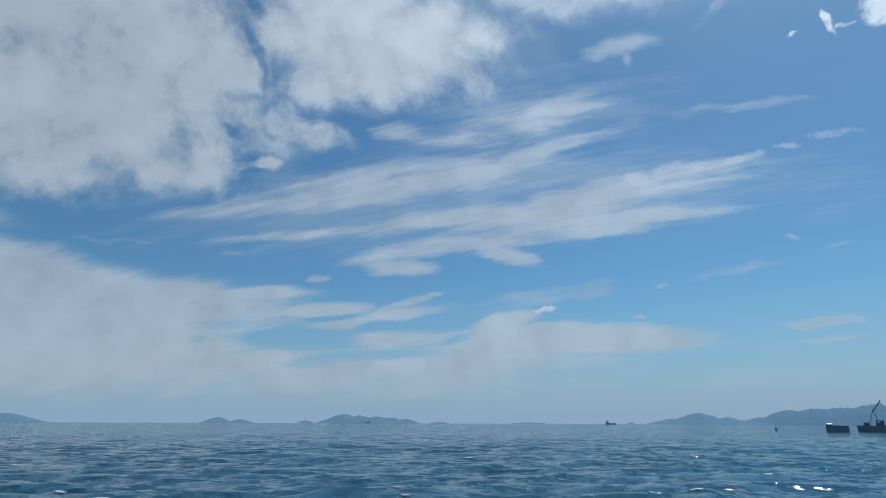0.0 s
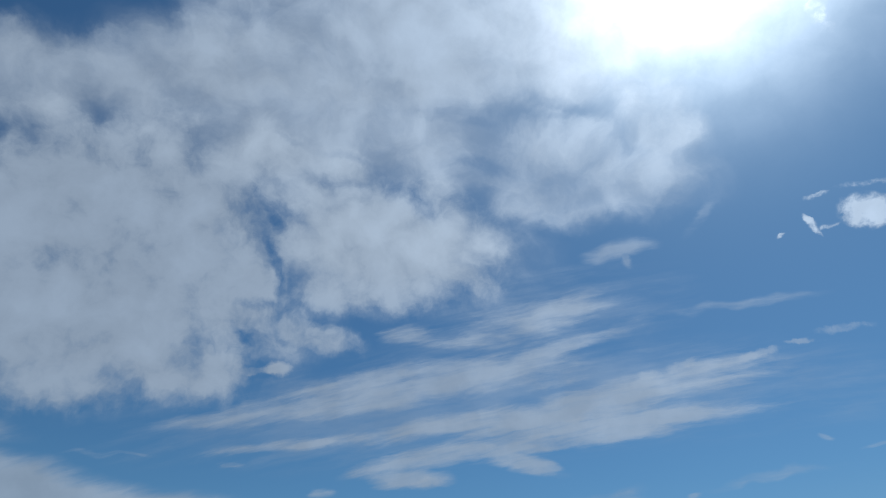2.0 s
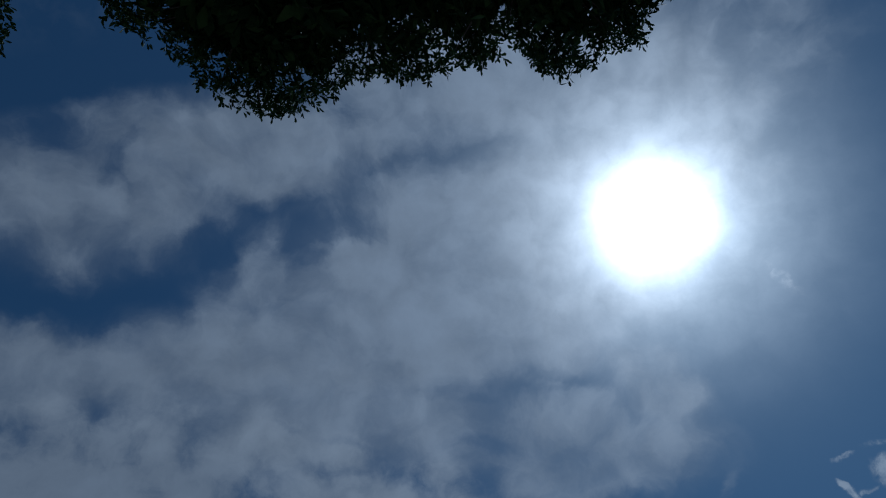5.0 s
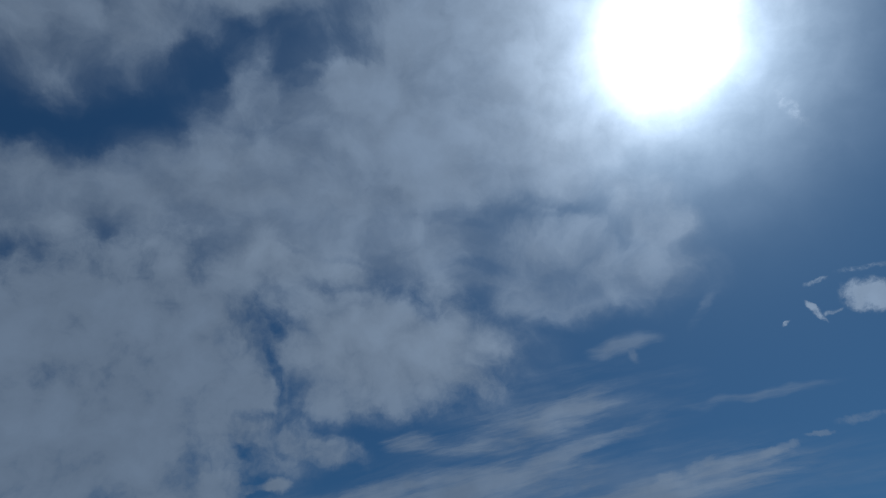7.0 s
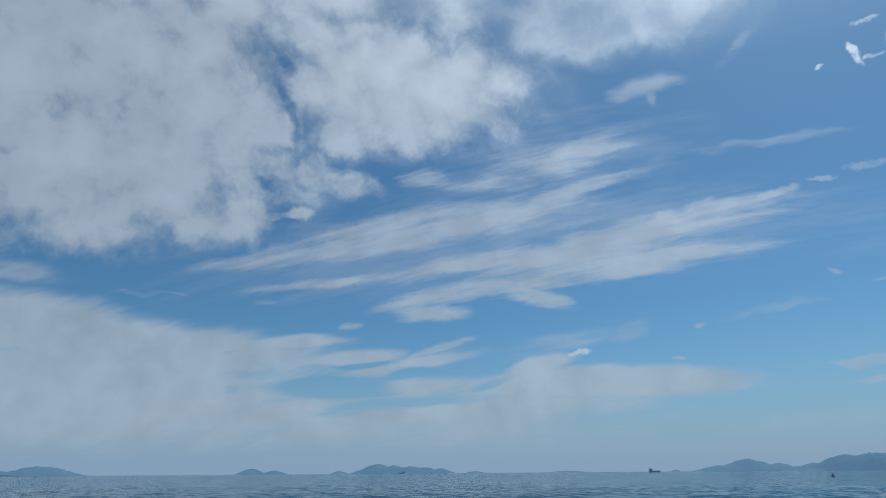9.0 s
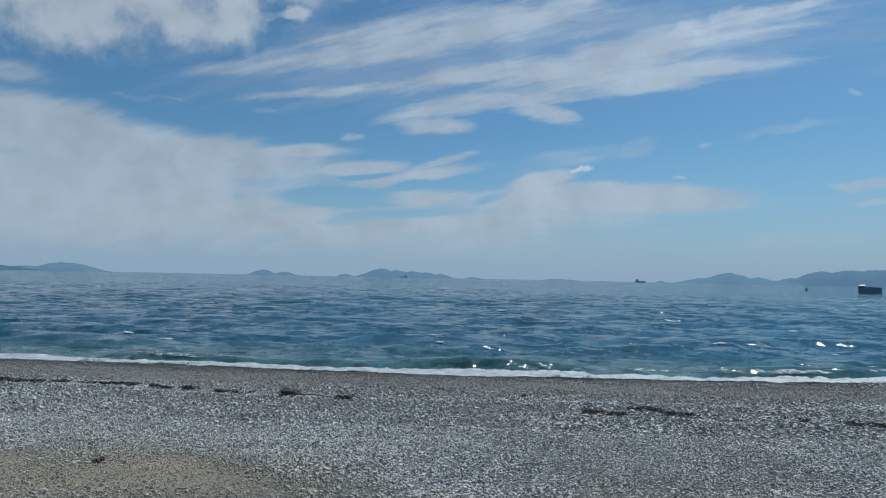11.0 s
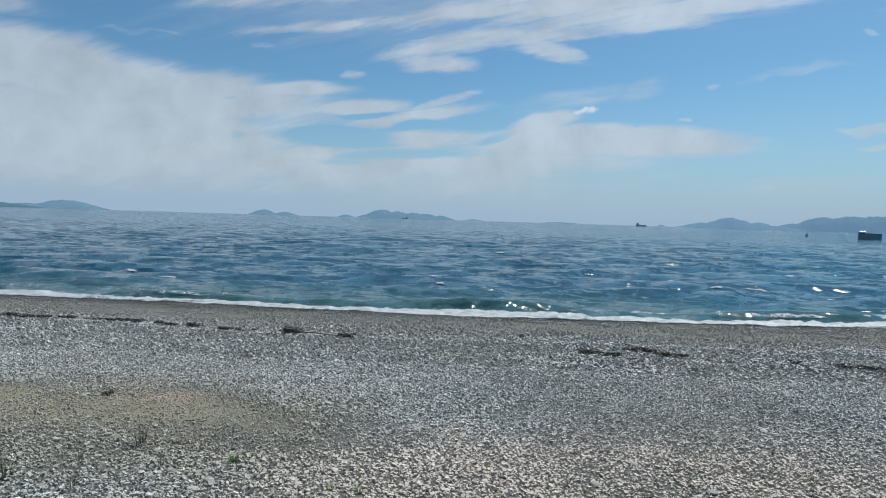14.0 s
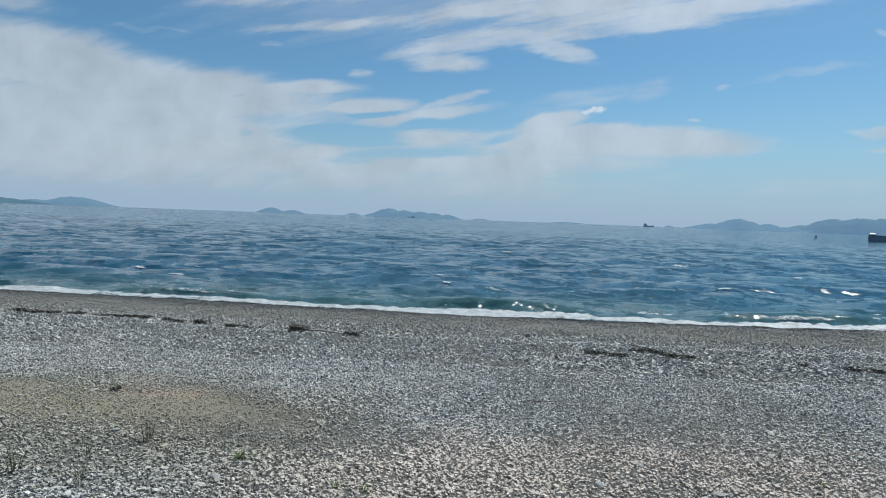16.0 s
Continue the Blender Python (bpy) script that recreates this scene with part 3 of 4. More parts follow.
def build_foam(name, label, start, spread, sparse, lift, seed):
    """Broken white water: start is how far off the waterline it lies, sparse how torn it is."""
    x = np.arange(-26, 26, 0.06)
    w = np.linspace(0, 1, 26)
    gx, gw = np.meshgrid(x, w)
    reach = spread * (0.35 + 1.3 * value_noise(gx * 0.2, 0.2, seed, 4) ** 1.3)
    base = shore_y(gx) + start - 1.5 * (value_noise(gx * 0.16, 4.4, seed + 1, 4) - 0.45)
    gy = base + gw * reach
    lump = value_noise(gx * 3.5, gy * 3.5, seed + 2, 4)
    height = 0.012 + 0.15 * np.sin(np.clip(gw, 0, 1) * np.pi) * (0.2 + 1.1 * lump) * (0.3 + value_noise(gx * 0.35, 9.1, seed + 3, 3))
    z = np.maximum(beach_z(gx, gy), lift) + height
    ob = link_arrays(name, np.stack([gx, gy, z], -1).reshape(-1, 3), sheet_faces(*gx.shape), FOAM, True)
    thick = 0.35 + 0.9 * value_noise(gx * 0.45, gw * 1.5, seed + 4, 3) - sparse * value_noise(gx * 0.3, 2.2, seed + 5, 2)
    edge = np.clip(np.minimum(gw / 0.12, (1 - gw) / 0.5), 0, 1) * thick
    att = ob.data.attributes.new("froth", "FLOAT", "POINT")
    att.data.foreach_set("value", edge.ravel().astype(np.float32))
    return tagged(ob, label, "foam", kind="stuff")


build_foam("sea_foam", "white line of surf foam breaking along the shingle", -0.55, 1.9, 0.0, 0.0, 31)
build_foam("breaker_foam", "torn white crests of the small breakers behind the wash", 0.75, 1.2, 0.75, 0.10, 131)


def build_whitecaps(count):
    """Small torn crests here and there on the open water."""
    r = np.random.default_rng(171)
    u, w = np.meshgrid(np.linspace(-1, 1, 19), np.linspace(-1, 1, 7))
    verts, froth = [], []
    for i in range(count):
        y = 22 * 7.5 ** r.random()
        x = y * r.uniform(-0.78, 0.78)
        long, wide = r.uniform(0.25, 0.75) * (y / 30) ** 0.35, r.uniform(0.10, 0.22) * (y / 30) ** 0.35
        gx, gy = x + u * long, y + w * wide + 0.12 * long * (value_noise(u * 2 + i, 0.5, 172, 2) - 0.5)
        gz = wave_z(gx, gy, np.maximum(0.11, gy * 0.0085)) + 0.05 + 0.03 * value_noise(u * 4 + i, w * 3, 173, 2)
        verts.append(np.stack([gx, gy, gz], -1).reshape(-1, 3))
        froth.append((1.25 * np.clip(1 - np.hypot(u, w), 0, 1) + 0.25 * value_noise(u * 5 + 3 * i, w * 3, 174, 2) - 0.05).ravel())
    f = sheet_faces(*u.shape)
    faces = (f[None] + (np.arange(count) * u.size)[:, None, None]).reshape(-1, 4)
    ob = link_arrays("whitecaps", np.concatenate(verts), faces, FOAM, True)
    ob.data.attributes.new("froth", "FLOAT", "POINT").data.foreach_set("value", np.concatenate(froth).astype(np.float32))
    return tagged(ob, "small white crests scattered over the choppy sea", "foam", kind="stuff")


build_whitecaps(46)


# ---- islands on the horizon ----
def hills(name, peaks, away, mat, seed, label):
    """A wooded island: peaks are (heading, rise, half-width), in degrees."""
    lo, hi = min(p[0] - p[2] for p in peaks) - 0.4, max(p[0] + p[2] for p in peaks) + 0.4
    az = np.arange(lo, hi, 0.045)
    across = np.linspace(0, 1, 9)
    ga, gw = np.meshgrid(az, across)
    el = np.zeros(ga.shape)
    for a, e, w in peaks:
        t = np.clip(1 - np.abs(ga - a) / w, 0, 1)
        el = np.maximum(el, e * (t * t * (3 - 2 * t)) ** 0.8)
    rough = 1 + 0.28 * (value_noise(ga * 2.6, gw * 3, seed, 5) - 0.5)
    bell = np.sin(np.clip(gw, 0.0, 1.0) * np.pi) ** 0.8
    d = away + (gw - 0.5) * away * 0.09
    z = np.tan(np.radians(el * rough)) * away * bell + np.where(el > 0.02, 3 * bell * value_noise(ga * 9, gw * 9, seed + 9, 2), 0) - 1.0
    v = np.stack([np.sin(np.radians(ga)) * d, np.cos(np.radians(ga)) * d, z + 1.2 * bell], -1).reshape(-1, 3)
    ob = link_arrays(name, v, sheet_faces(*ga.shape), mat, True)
    return tagged(ob, label, "island", "islands on the horizon", "structure")


HAZY = "hazy blue wooded island low on the horizon"
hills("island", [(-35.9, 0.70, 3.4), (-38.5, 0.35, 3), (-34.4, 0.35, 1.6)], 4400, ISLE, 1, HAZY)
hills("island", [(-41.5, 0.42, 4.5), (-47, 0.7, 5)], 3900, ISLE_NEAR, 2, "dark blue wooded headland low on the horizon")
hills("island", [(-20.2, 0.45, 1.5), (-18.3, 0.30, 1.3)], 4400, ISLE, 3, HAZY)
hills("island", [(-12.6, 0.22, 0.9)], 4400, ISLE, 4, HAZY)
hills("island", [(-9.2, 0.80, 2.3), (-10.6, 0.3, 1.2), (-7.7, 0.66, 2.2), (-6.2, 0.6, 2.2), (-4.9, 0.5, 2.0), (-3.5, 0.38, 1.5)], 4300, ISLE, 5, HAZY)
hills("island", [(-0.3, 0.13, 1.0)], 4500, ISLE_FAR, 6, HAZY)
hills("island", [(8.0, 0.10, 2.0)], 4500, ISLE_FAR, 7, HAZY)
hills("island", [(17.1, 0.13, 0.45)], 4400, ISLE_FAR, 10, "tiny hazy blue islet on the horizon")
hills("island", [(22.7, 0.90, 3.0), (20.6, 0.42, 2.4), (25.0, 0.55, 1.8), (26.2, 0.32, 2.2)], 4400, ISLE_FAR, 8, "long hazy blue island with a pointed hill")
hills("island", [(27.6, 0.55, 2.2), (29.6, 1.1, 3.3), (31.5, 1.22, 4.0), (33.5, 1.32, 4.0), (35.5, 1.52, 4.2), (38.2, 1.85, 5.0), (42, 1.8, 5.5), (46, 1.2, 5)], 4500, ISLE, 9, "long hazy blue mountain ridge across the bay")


# ---- vessels ----
def bearing(az, away, z=0.0, turn=0.0):
    a = radians(az)
    return pose(math.sin(a) * away, math.cos(a) * away, z, 0, 0, -az + turn)


def hull_bm(length, beam, high, rake=0.06, sheer=0.0):
    bm = bmesh.new()
    n = 12
    rings = []
    for i in range(n + 1):
        t = i / n
        bow = max(0, (t - 0.8) / 0.2)
        w = beam / 2 * (1 - 0.75 * bow ** 2)
        x = (t - 0.5) * length
        top = high * (1 + sheer * (2 * abs(t - 0.5)) ** 3)
        ring = [(x * (1 - rake), -w * 0.85, -1.2), (x, -w, top), (x, w, top), (x * (1 - rake), w * 0.85, -1.2)]
        rings.append([bm.verts.new(p) for p in ring])
    for a, b in zip(rings, rings[1:]):
        for j in range(4):
            bm.faces.new((a[j], a[(j + 1) % 4], b[(j + 1) % 4], b[j]))
    bm.faces.new(rings[0])
    bm.faces.new(rings[-1][::-1])
    return bm


def build_barge():
    ob = tagged(new("barge"), "dark steel barge with a small white deckhouse, moored off the beach", "barge")
    part("hull", hull_bm(10.8, 4.5, 3.1, 0.05, 0.02), HULL, ob)
    bm = bmesh.new()
    box(bm, (10.4, 0.1, 0.35), (0, -2.2, 3.25))
    part("bulwark", bm, STEEL, ob)
    bm = bmesh.new()
    box(bm, (3.0, 2.2, 1.0), (-3.5, 0, 3.6), bevel=0.05)
    house = part("deckhouse", bm, STEEL, ob)
    bm = bmesh.new()
    box(bm, (2.6, 2.2, 0.22), (-3.4, 0, 4.4), (14, 0, 0), 0.05)
    part("roof", bm, WHITE, house, "white painted roof")
    for i in range(3):
        bm = bmesh.new()
        rod(bm, (-4.6 + 0.6 * i, -2.2, 3.2), (-4.6 + 0.6 * i, -2.2, 3.55), 0.12)
        part("bollard", bm, STEEL, ob)
    bm = bmesh.new()
    box(bm, (3.2, 2.5, 0.5), (0.5, 0, 3.4), (0, 5, 0), 0.1)
    part("hatch", bm, STEEL, ob)
    return ob


def build_crane_barge():
    ob = tagged(new("crane_barge"), "dark crane barge with a lattice boom, moored off the beach", "crane barge")
    part("hull", hull_bm(17, 6, 3.2, 0.04, 0.03), HULL, ob)
    bm = bmesh.new()
    box(bm, (3.4, 3, 2.6), (1.2, 0, 4.4), bevel=0.1)
    cab = part("crane_cab", bm, STEEL, ob)
    bm = bmesh.new()
    box(bm, (1.4, 0.06, 0.8), (0.6, -1.53, 4.9))
    part("window", bm, WHITE, cab)
    bm = bmesh.new()
    for dy in (-0.35, 0.35):
        rod(bm, (-0.7, dy, 10.6), (2.9, dy * 0.3, 15.2), 0.14)
        rod(bm, (-0.4, dy, 10.1), (3.0, dy * 0.3, 14.8), 0.14)
    for i in range(9):
        t, q = i / 9, (i + 1) / 9
        rod(bm, (-0.7 + 3.6 * t, -0.35 + 0.24 * t, 10.6 + 4.6 * t), (-0.4 + 3.4 * q, -0.35 + 0.24 * q, 10.1 + 4.7 * q), 0.08)
    part("boom", bm, HULL, ob)
    bm = bmesh.new()
    for dx, dy in ((-3.2, -0.9), (-3.2, 0.9), (1.2, -0.9), (1.2, 0.9)):
        rod(bm, (dx, dy, 3.2), (-0.7, dy * 0.2, 10.8), 0.17)
    part("a_frame", bm, HULL, ob)
    bm = bmesh.new()
    rod(bm, (2.9, 0, 15.1), (5.6, 0, 5.4), 0.06)
    rod(bm, (2.9, 0, 15.0), (2.9, 0, 5.6), 0.05)
    part("cable", bm, HULL, ob)
    bm = bmesh.new()
    box(bm, (2.2, 2.2, 1.6), (-4.4, 0, 3.9), bevel=0.1)
    part("grab_bucket", bm, STEEL, ob)
    bm = bmesh.new()
    box(bm, (3.6, 3.4, 2.4), (6, 0, 4.3), bevel=0.1)
    part("deckhouse", bm, WHITE, ob, "white deckhouse")
    return ob


def build_ship(length):
    ob = tagged(new("cargo_ship"), "small grey cargo ship with its bridge at the stern, far out", "ship", "ships at anchor")
    part("hull", hull_bm(length, length * 0.17, length * 0.10, 0.05, 0.35), GREY_SHIP, ob)
    k = length / 30
    bm = bmesh.new()
    box(bm, (8.5 * k, 4 * k, 5 * k), (-9 * k, 0, 5 * k), bevel=0.2)
    box(bm, (5 * k, 4.4 * k, 2.4 * k), (-10 * k, 0, 8.4 * k), bevel=0.2)
    bridge = part("superstructure", bm, GREY_SHIP, ob)
    bm = bmesh.new()
    rod(bm, (-12 * k, 0, 7 * k), (-12.2 * k, 0, 10 * k), 1.0 * k, 0.8 * k, 10)
    part("funnel", bm, SHIP_DARK, bridge)
    bm = bmesh.new()
    rod(bm, (-8.4 * k, 0, 9 * k), (-8.4 * k, 0, 11 * k), 0.2 * k)
    part("mast", bm, SHIP_DARK, bridge)
    bm = bmesh.new()
    box(bm, (15 * k, 3.4 * k, 1.3 * k), (2.4 * k, 0, 3.3 * k), bevel=0.2)
    part("hatch_cover", bm, SHIP_DARK, ob)
    bm = bmesh.new()
    rod(bm, (11 * k, 0, 3 * k), (11 * k, 0, 7 * k), 0.25 * k)
    part("foremast", bm, SHIP_DARK, ob)
    return ob


def build_buoy():
    ob = tagged(new("buoy"), "dark navigation buoy with a pointed cage, floating offshore", "buoy")
    bm = bmesh.new()
    rod(bm, (0, 0, -0.6), (0, 0, 0.55), 0.95, 0.9, 14)
    part("float", bm, HULL, ob)
    bm = bmesh.new()
    for i in range(4):
        a = i * math.pi / 2 + 0.4
        rod(bm, (0.75 * math.cos(a), 0.75 * math.sin(a), 0.5), (0.2 * math.cos(a), 0.2 * math.sin(a), 2.5), 0.13)
    box(bm, (0.9, 0.9, 0.7), (0, 0, 1.2), bevel=0.1)
    part("cage", bm, HULL, ob)
    bm = bmesh.new()
    rod(bm, (0, 0, 2.4), (0, 0, 3.1), 0.25, 0.1, 8)
    part("lantern", bm, HULL, ob)
    return ob


build_barge().matrix_basis = bearing(32.75, 262, 0.0) @ Matrix.Scale(0.66, 4)
build_crane_barge().matrix_basis = bearing(35.35, 275, 0.0) @ Matrix.Scale(0.74, 4)
build_ship(29).matrix_basis = bearing(15.35, 1750, 0.5)
build_ship(42).matrix_basis = bearing(-7.0, 3900, 0.2, 180)
build_buoy().matrix_basis = bearing(28.5, 312, 0.0) @ Matrix.Diagonal((0.72, 0.72, 0.5, 1))


# ---- the tree that overhangs the viewer ----
def tube(bm, points, r0, r1, sides=8):
    rings = []
    n = len(points)
    for i, p in enumerate(points):
        d = (points[min(i + 1, n - 1)] - points[max(i - 1, 0)]).normalized()
        a = d.orthogonal().normalized()
        b = d.cross(a)
        r = r0 + (r1 - r0) * i / (n - 1)
        rings.append([bm.verts.new(p + r * (a * math.cos(6.2832 * j / sides) + b * math.sin(6.2832 * j / sides))) for j in range(sides)])
    for a, b in zip(rings, rings[1:]):
        for j in range(sides):
            bm.faces.new((a[j], a[(j + 1) % sides], b[(j + 1) % sides], b[j]))
    bm.faces.new(rings[-1])


def bent(a, b, lift, rng, n=7):
    a, b = Vector(a), Vector(b)
    pts = []
    for i in range(n):
        t = i / (n - 1)
        p = a.lerp(b, t) + Vector((0, 0, lift * math.sin(t * math.pi)))
        if 0 < i < n - 1:
            p += Vector([rng.uniform(-0.07, 0.07) for _ in range(3)])
        pts.append(p)
    return pts


def crown_edge(x):
    """How far forward the crown hangs over, for each place along the beach."""
    x = np.asarray(x, float)
    e = 0.53 + 0.02 * (x > -0.4) + 0.40 * np.exp(-((x + 0.96) / 0.33) ** 2) - 0.14 * np.clip((-1.12 - x) / 0.5, 0, 1) + 0.20 * np.exp(-((x + 0.25) / 0.42) ** 2) + 0.16 * np.exp(-((x - 0.35) / 0.12) ** 2)
    e = e + 0.24 * np.exp(-((x - 0.95) / 0.30) ** 2) + 0.12 * np.sin(x * 9 + 1) * 0.5
    return np.where((x > 1.56) | (x < -1.75), e - 6 * np.maximum(x - 1.56, -1.75 - x), e)


def build_tree():
    rng = random.Random(11)
    root = (-0.55, -3.0, float(beach_z(-0.55, -3.0)) - 0.15)
    ob = tagged(new("tree"), "leafy evergreen tree overhanging the beach, dark against the sun", "tree")
    bm = bmesh.new()
    fork = Vector((-0.45, -2.75, 4.1))
    tube(bm, bent(root, fork, 0.0, rng), 0.21, 0.13, 12)
    part("trunk", bm, BARK, ob, smooth=True)
    twigs = []
    for ex, ey, ez in ((-1.7, -0.5, 6.5), (-1.0, 0.2, 6.5), (-0.2, 0.0, 6.6), (0.6, 0.0, 6.5), (1.1, -0.5, 6.6), (-1.6, -2.2, 6.7), (1.0, -2.2, 6.7), (-0.3, -3.6, 6.8)):
        bm = bmesh.new()
        pts = bent(fork, (ex, ey, ez), 0.25, rng)
        tube(bm, pts, 0.085, 0.02)
        part("limb", bm, BARK, ob, smooth=True)
        twigs += pts[3:]
    # leaf sprays: a short stem with narrow leaves all round its tip
    r = np.random.default_rng(12)
    n = 8600
    x = r.uniform(-2.6, 1.75, n)
    back = r.random(n) ** 1.4 * 3.6
    y = crown_edge(x) - 0.04 - back
    depth = np.minimum(1.1, 0.12 + back * 0.75)
    z = 6.32 + 0.10 * r.normal(size=n) + r.random(n) * depth + 0.12 * value_noise(x * 2, y * 2, 40)
    keep = (value_noise(x * 2.6, y * 2.6, 41, 2) > 0.12) | (back > 0.7) | (back < 0.12)
    keep &= (np.hypot(x + 0.4, (y + 1.4) * 0.9) < 2.45)
    size = 1 + 2.7 * np.clip((back - 0.15) / 0.4, 0, 1)
    # a lower bough's tip to one side
    extra = 60
    bx, by, bz = -2.42 + r.normal(0, 0.07, extra), 0.10 + r.normal(0, 0.10, extra), 6.42 + r.normal(0, 0.08, extra)
    x, y, z = np.concatenate([x[keep], bx]), np.concatenate([y[keep], by]), np.concatenate([z[keep], bz])
    size = np.concatenate([size[keep], np.ones(extra)])
    outline = np.array([(0, 0), (0.3, 0.10), (0.72, 0.16), (1, 0), (0.72, -0.16), (0.3, -0.10)])
    each = 11

    def unit(v):
        return v / (np.linalg.norm(v, axis=-1, keepdims=True) + 1e-9)

    n = len(x)
    axis = unit(r.normal(size=(n, 3)) * (1, 1, 0.6) + (0, 0.55, -0.1))[:, None, :]
    way = unit(axis * 0.75 + r.normal(size=(n, each, 3)) * 0.62)
    flat = unit(np.cross(way, r.normal(size=(n, each, 3))))
    up = np.cross(way, flat)
    long = r.uniform(0.034, 0.050, (n, each, 1)) * size[:, None, None]
    start = np.stack([x, y, z], -1)[:, None, :] + axis * (np.arange(each) / each * 0.10 - 0.05)[None, :, None]
    leaf = [start + way * long * (a + 0.12) + flat * long * b * 1.25 + up * long * (0.35 * abs(b) - 0.12 * a * a) for a, b in outline]
    verts = np.stack(leaf, 2).reshape(-1, 3)
    first = (np.arange(n * each) * 6)[:, None, None]
    faces = (first + np.array([(0, 1, 2, 5), (5, 2, 3, 4)])[None]).reshape(-1, 4)
    leaves = link_arrays("leaves", verts, faces, LEAF, False, ob)
    tagged(leaves, "small narrow dark green leaves", kind="stuff")
    stems_v, stems_f = [], []
    for sx, sy, sz in list(zip(x, y, z))[::14]:
        p = np.array((sx, sy, sz))
        q = np.array(min(twigs, key=lambda t: (t.x - sx) ** 2 + (t.y - sy) ** 2 + (t.z - sz) ** 2))
        q = p + (q - p) * min(1.0, 0.2 / (np.linalg.norm(q - p) + 1e-6))
        side = np.cross(q - p, (0.3, 0.2, 1.0))
        side = side / (np.linalg.norm(side) + 1e-9) * 0.004
        other = np.cross(q - p, side)
        other = other / (np.linalg.norm(other) + 1e-9) * 0.004
        base = len(stems_v)
        for e, s in ((p, 0.6), (q, 1.2)):
            stems_v += [e + side * s, e + other * s, e - (side + other) * s]
        stems_f += [(base, base + 1, base + 4, base + 3), (base + 1, base + 2, base + 5, base + 4), (base + 2, base, base + 3, base + 5)]
    tagged(link_arrays("twig_tangle", np.array(stems_v), stems_f, BARK, False, ob), kind="stuff")
    return ob


build_tree()


# ---- wrack, driftwood and weeds on the shingle, strips for slope shade ----
def on_beach(x, y):
    return float(beach_z(x, y))


def build_dark_strip(x0, y0, x1, y1, wide, seed):
    """A dark strip for dried seaweed and for slope shade: many short tangled strands."""
    r = np.random.default_rng(seed)
    long = math.hypot(x1 - x0, y1 - y0)
    n = int(120 * long * max(wide, 0.05) / 0.14)
    t = r.random(n)
    px = x0 + (x1 - x0) * t + r.normal(0, 0.03, n)
    py = y0 + (y1 - y0) * t + r.normal(0, 0.4, n) * wide + 0.12 * np.sin(t * 7 + seed)
    keep = value_noise(px * 1.8, py * 1.8, seed, 3) > 0.46
    px, py = px[keep], py[keep]
    verts, faces = [], []
    for x, y in zip(px, py):
        z = on_beach(x, y) + r.uniform(0.015, 0.055)
        a, l, w = r.normal(0, 0.7), r.uniform(0.04, 0.15), r.uniform(0.006, 0.018)
        d, s = np.array((math.cos(a), math.sin(a), r.normal(0, 0.2))) * l, np.array((-math.sin(a), math.cos(a), 0.3)) * w
        p = np.array((x, y, z))
        hump = np.array((0, 0, r.uniform(0.0, 0.03)))
        base = len(verts)
        for c, k in ((p - d / 2, 0.5), (p + hump, 1), (p + d / 2, 0.4)):
            verts += [c + s * k, c - s * k * 0.6 + (0, 0, 0.012), c - s * k]
        for m in (0, 3):
            b = base + m
            faces += [(b, b + 1, b + 4, b + 3), (b + 1, b + 2, b + 5, b + 4), (b + 2, b, b + 3, b + 5)]
    ob = link_arrays("seaweed_shade_strip", np.array(verts), faces, WEED, False)
    tagged(ob, "dark strip of dried seaweed, on the right standing in for slope shade", "seaweed", "wrack line", "stuff")


for x0, y0, x1, y1, wide, seed in (
    (-13.2, 11.7, -10.6, 11.55, 0.22, 58),
    (-10.4, 11.6, -8.2, 11.5, 0.28, 51),
    (-8.3, 11.5, -6.8, 11.5, 0.24, 52),
    (-6.4, 11.45, -5.3, 11.15, 0.20, 53),
    (-4.8, 10.95, -3.4, 10.45, 0.18, 54),
    (-3.4, 10.5, -2.2, 10.4, 0.14, 59),
    # these three, on the right, stand in for shade on the ridge's slope
    (1.5, 10.05, 2.5, 10.1, 0.10, 55),
    (2.7, 10.55, 3.7, 10.05, 0.12, 56),
    (5.0, 9.5, 7.4, 9.4, 0.12, 57),
):
    build_dark_strip(x0, y0, x1, y1, wide, seed)


def build_heap(name, label, x, y, size, mat, seed, category):
    """A lump of torn weed and root, built of crumpled lobes."""
    r = random.Random(seed)
    bm = bmesh.new()
    for i in range(9):
        s = size * r.uniform(0.3, 0.6)
        m = pose(r.uniform(-1, 1) * size * 0.8, r.uniform(-0.5, 0.5) * size, s * 0.45 + r.uniform(0, 0.25) * size, r.uniform(0, 360), r.uniform(0, 360), 0) @ Matrix.Diagonal((s, s * 0.7, s * 0.45, 1))
        made = bmesh.ops.create_icosphere(bm, subdivisions=2, radius=1, matrix=m)
        for v in made["verts"]:
            v.co += Vector((r.uniform(-1, 1), r.uniform(-1, 1), r.uniform(-1, 1))) * s * 0.18
    for i in range(10):
        a = r.uniform(0, 6.28)
        rod(bm, (0, 0, size * 0.3), (math.cos(a) * size * 1.5, math.sin(a) * size, r.uniform(0.0, 0.9) * size), size * 0.05, size * 0.015, 5)
    ob = part(name, bm, mat)
    ob.matrix_basis = pose(x, y, on_beach(x, y) - 0.01)
    return tagged(ob, label, category)


build_heap("root_clump", "dark clump of driftwood root and weed on the shingle", -3.5, 11.1, 0.19, WEED, 61, "driftwood")
build_heap("seaweed_clump", "small black clump of dried seaweed beside a pale stone", -3.83, 5.9, 0.062, WEED, 62, "seaweed")


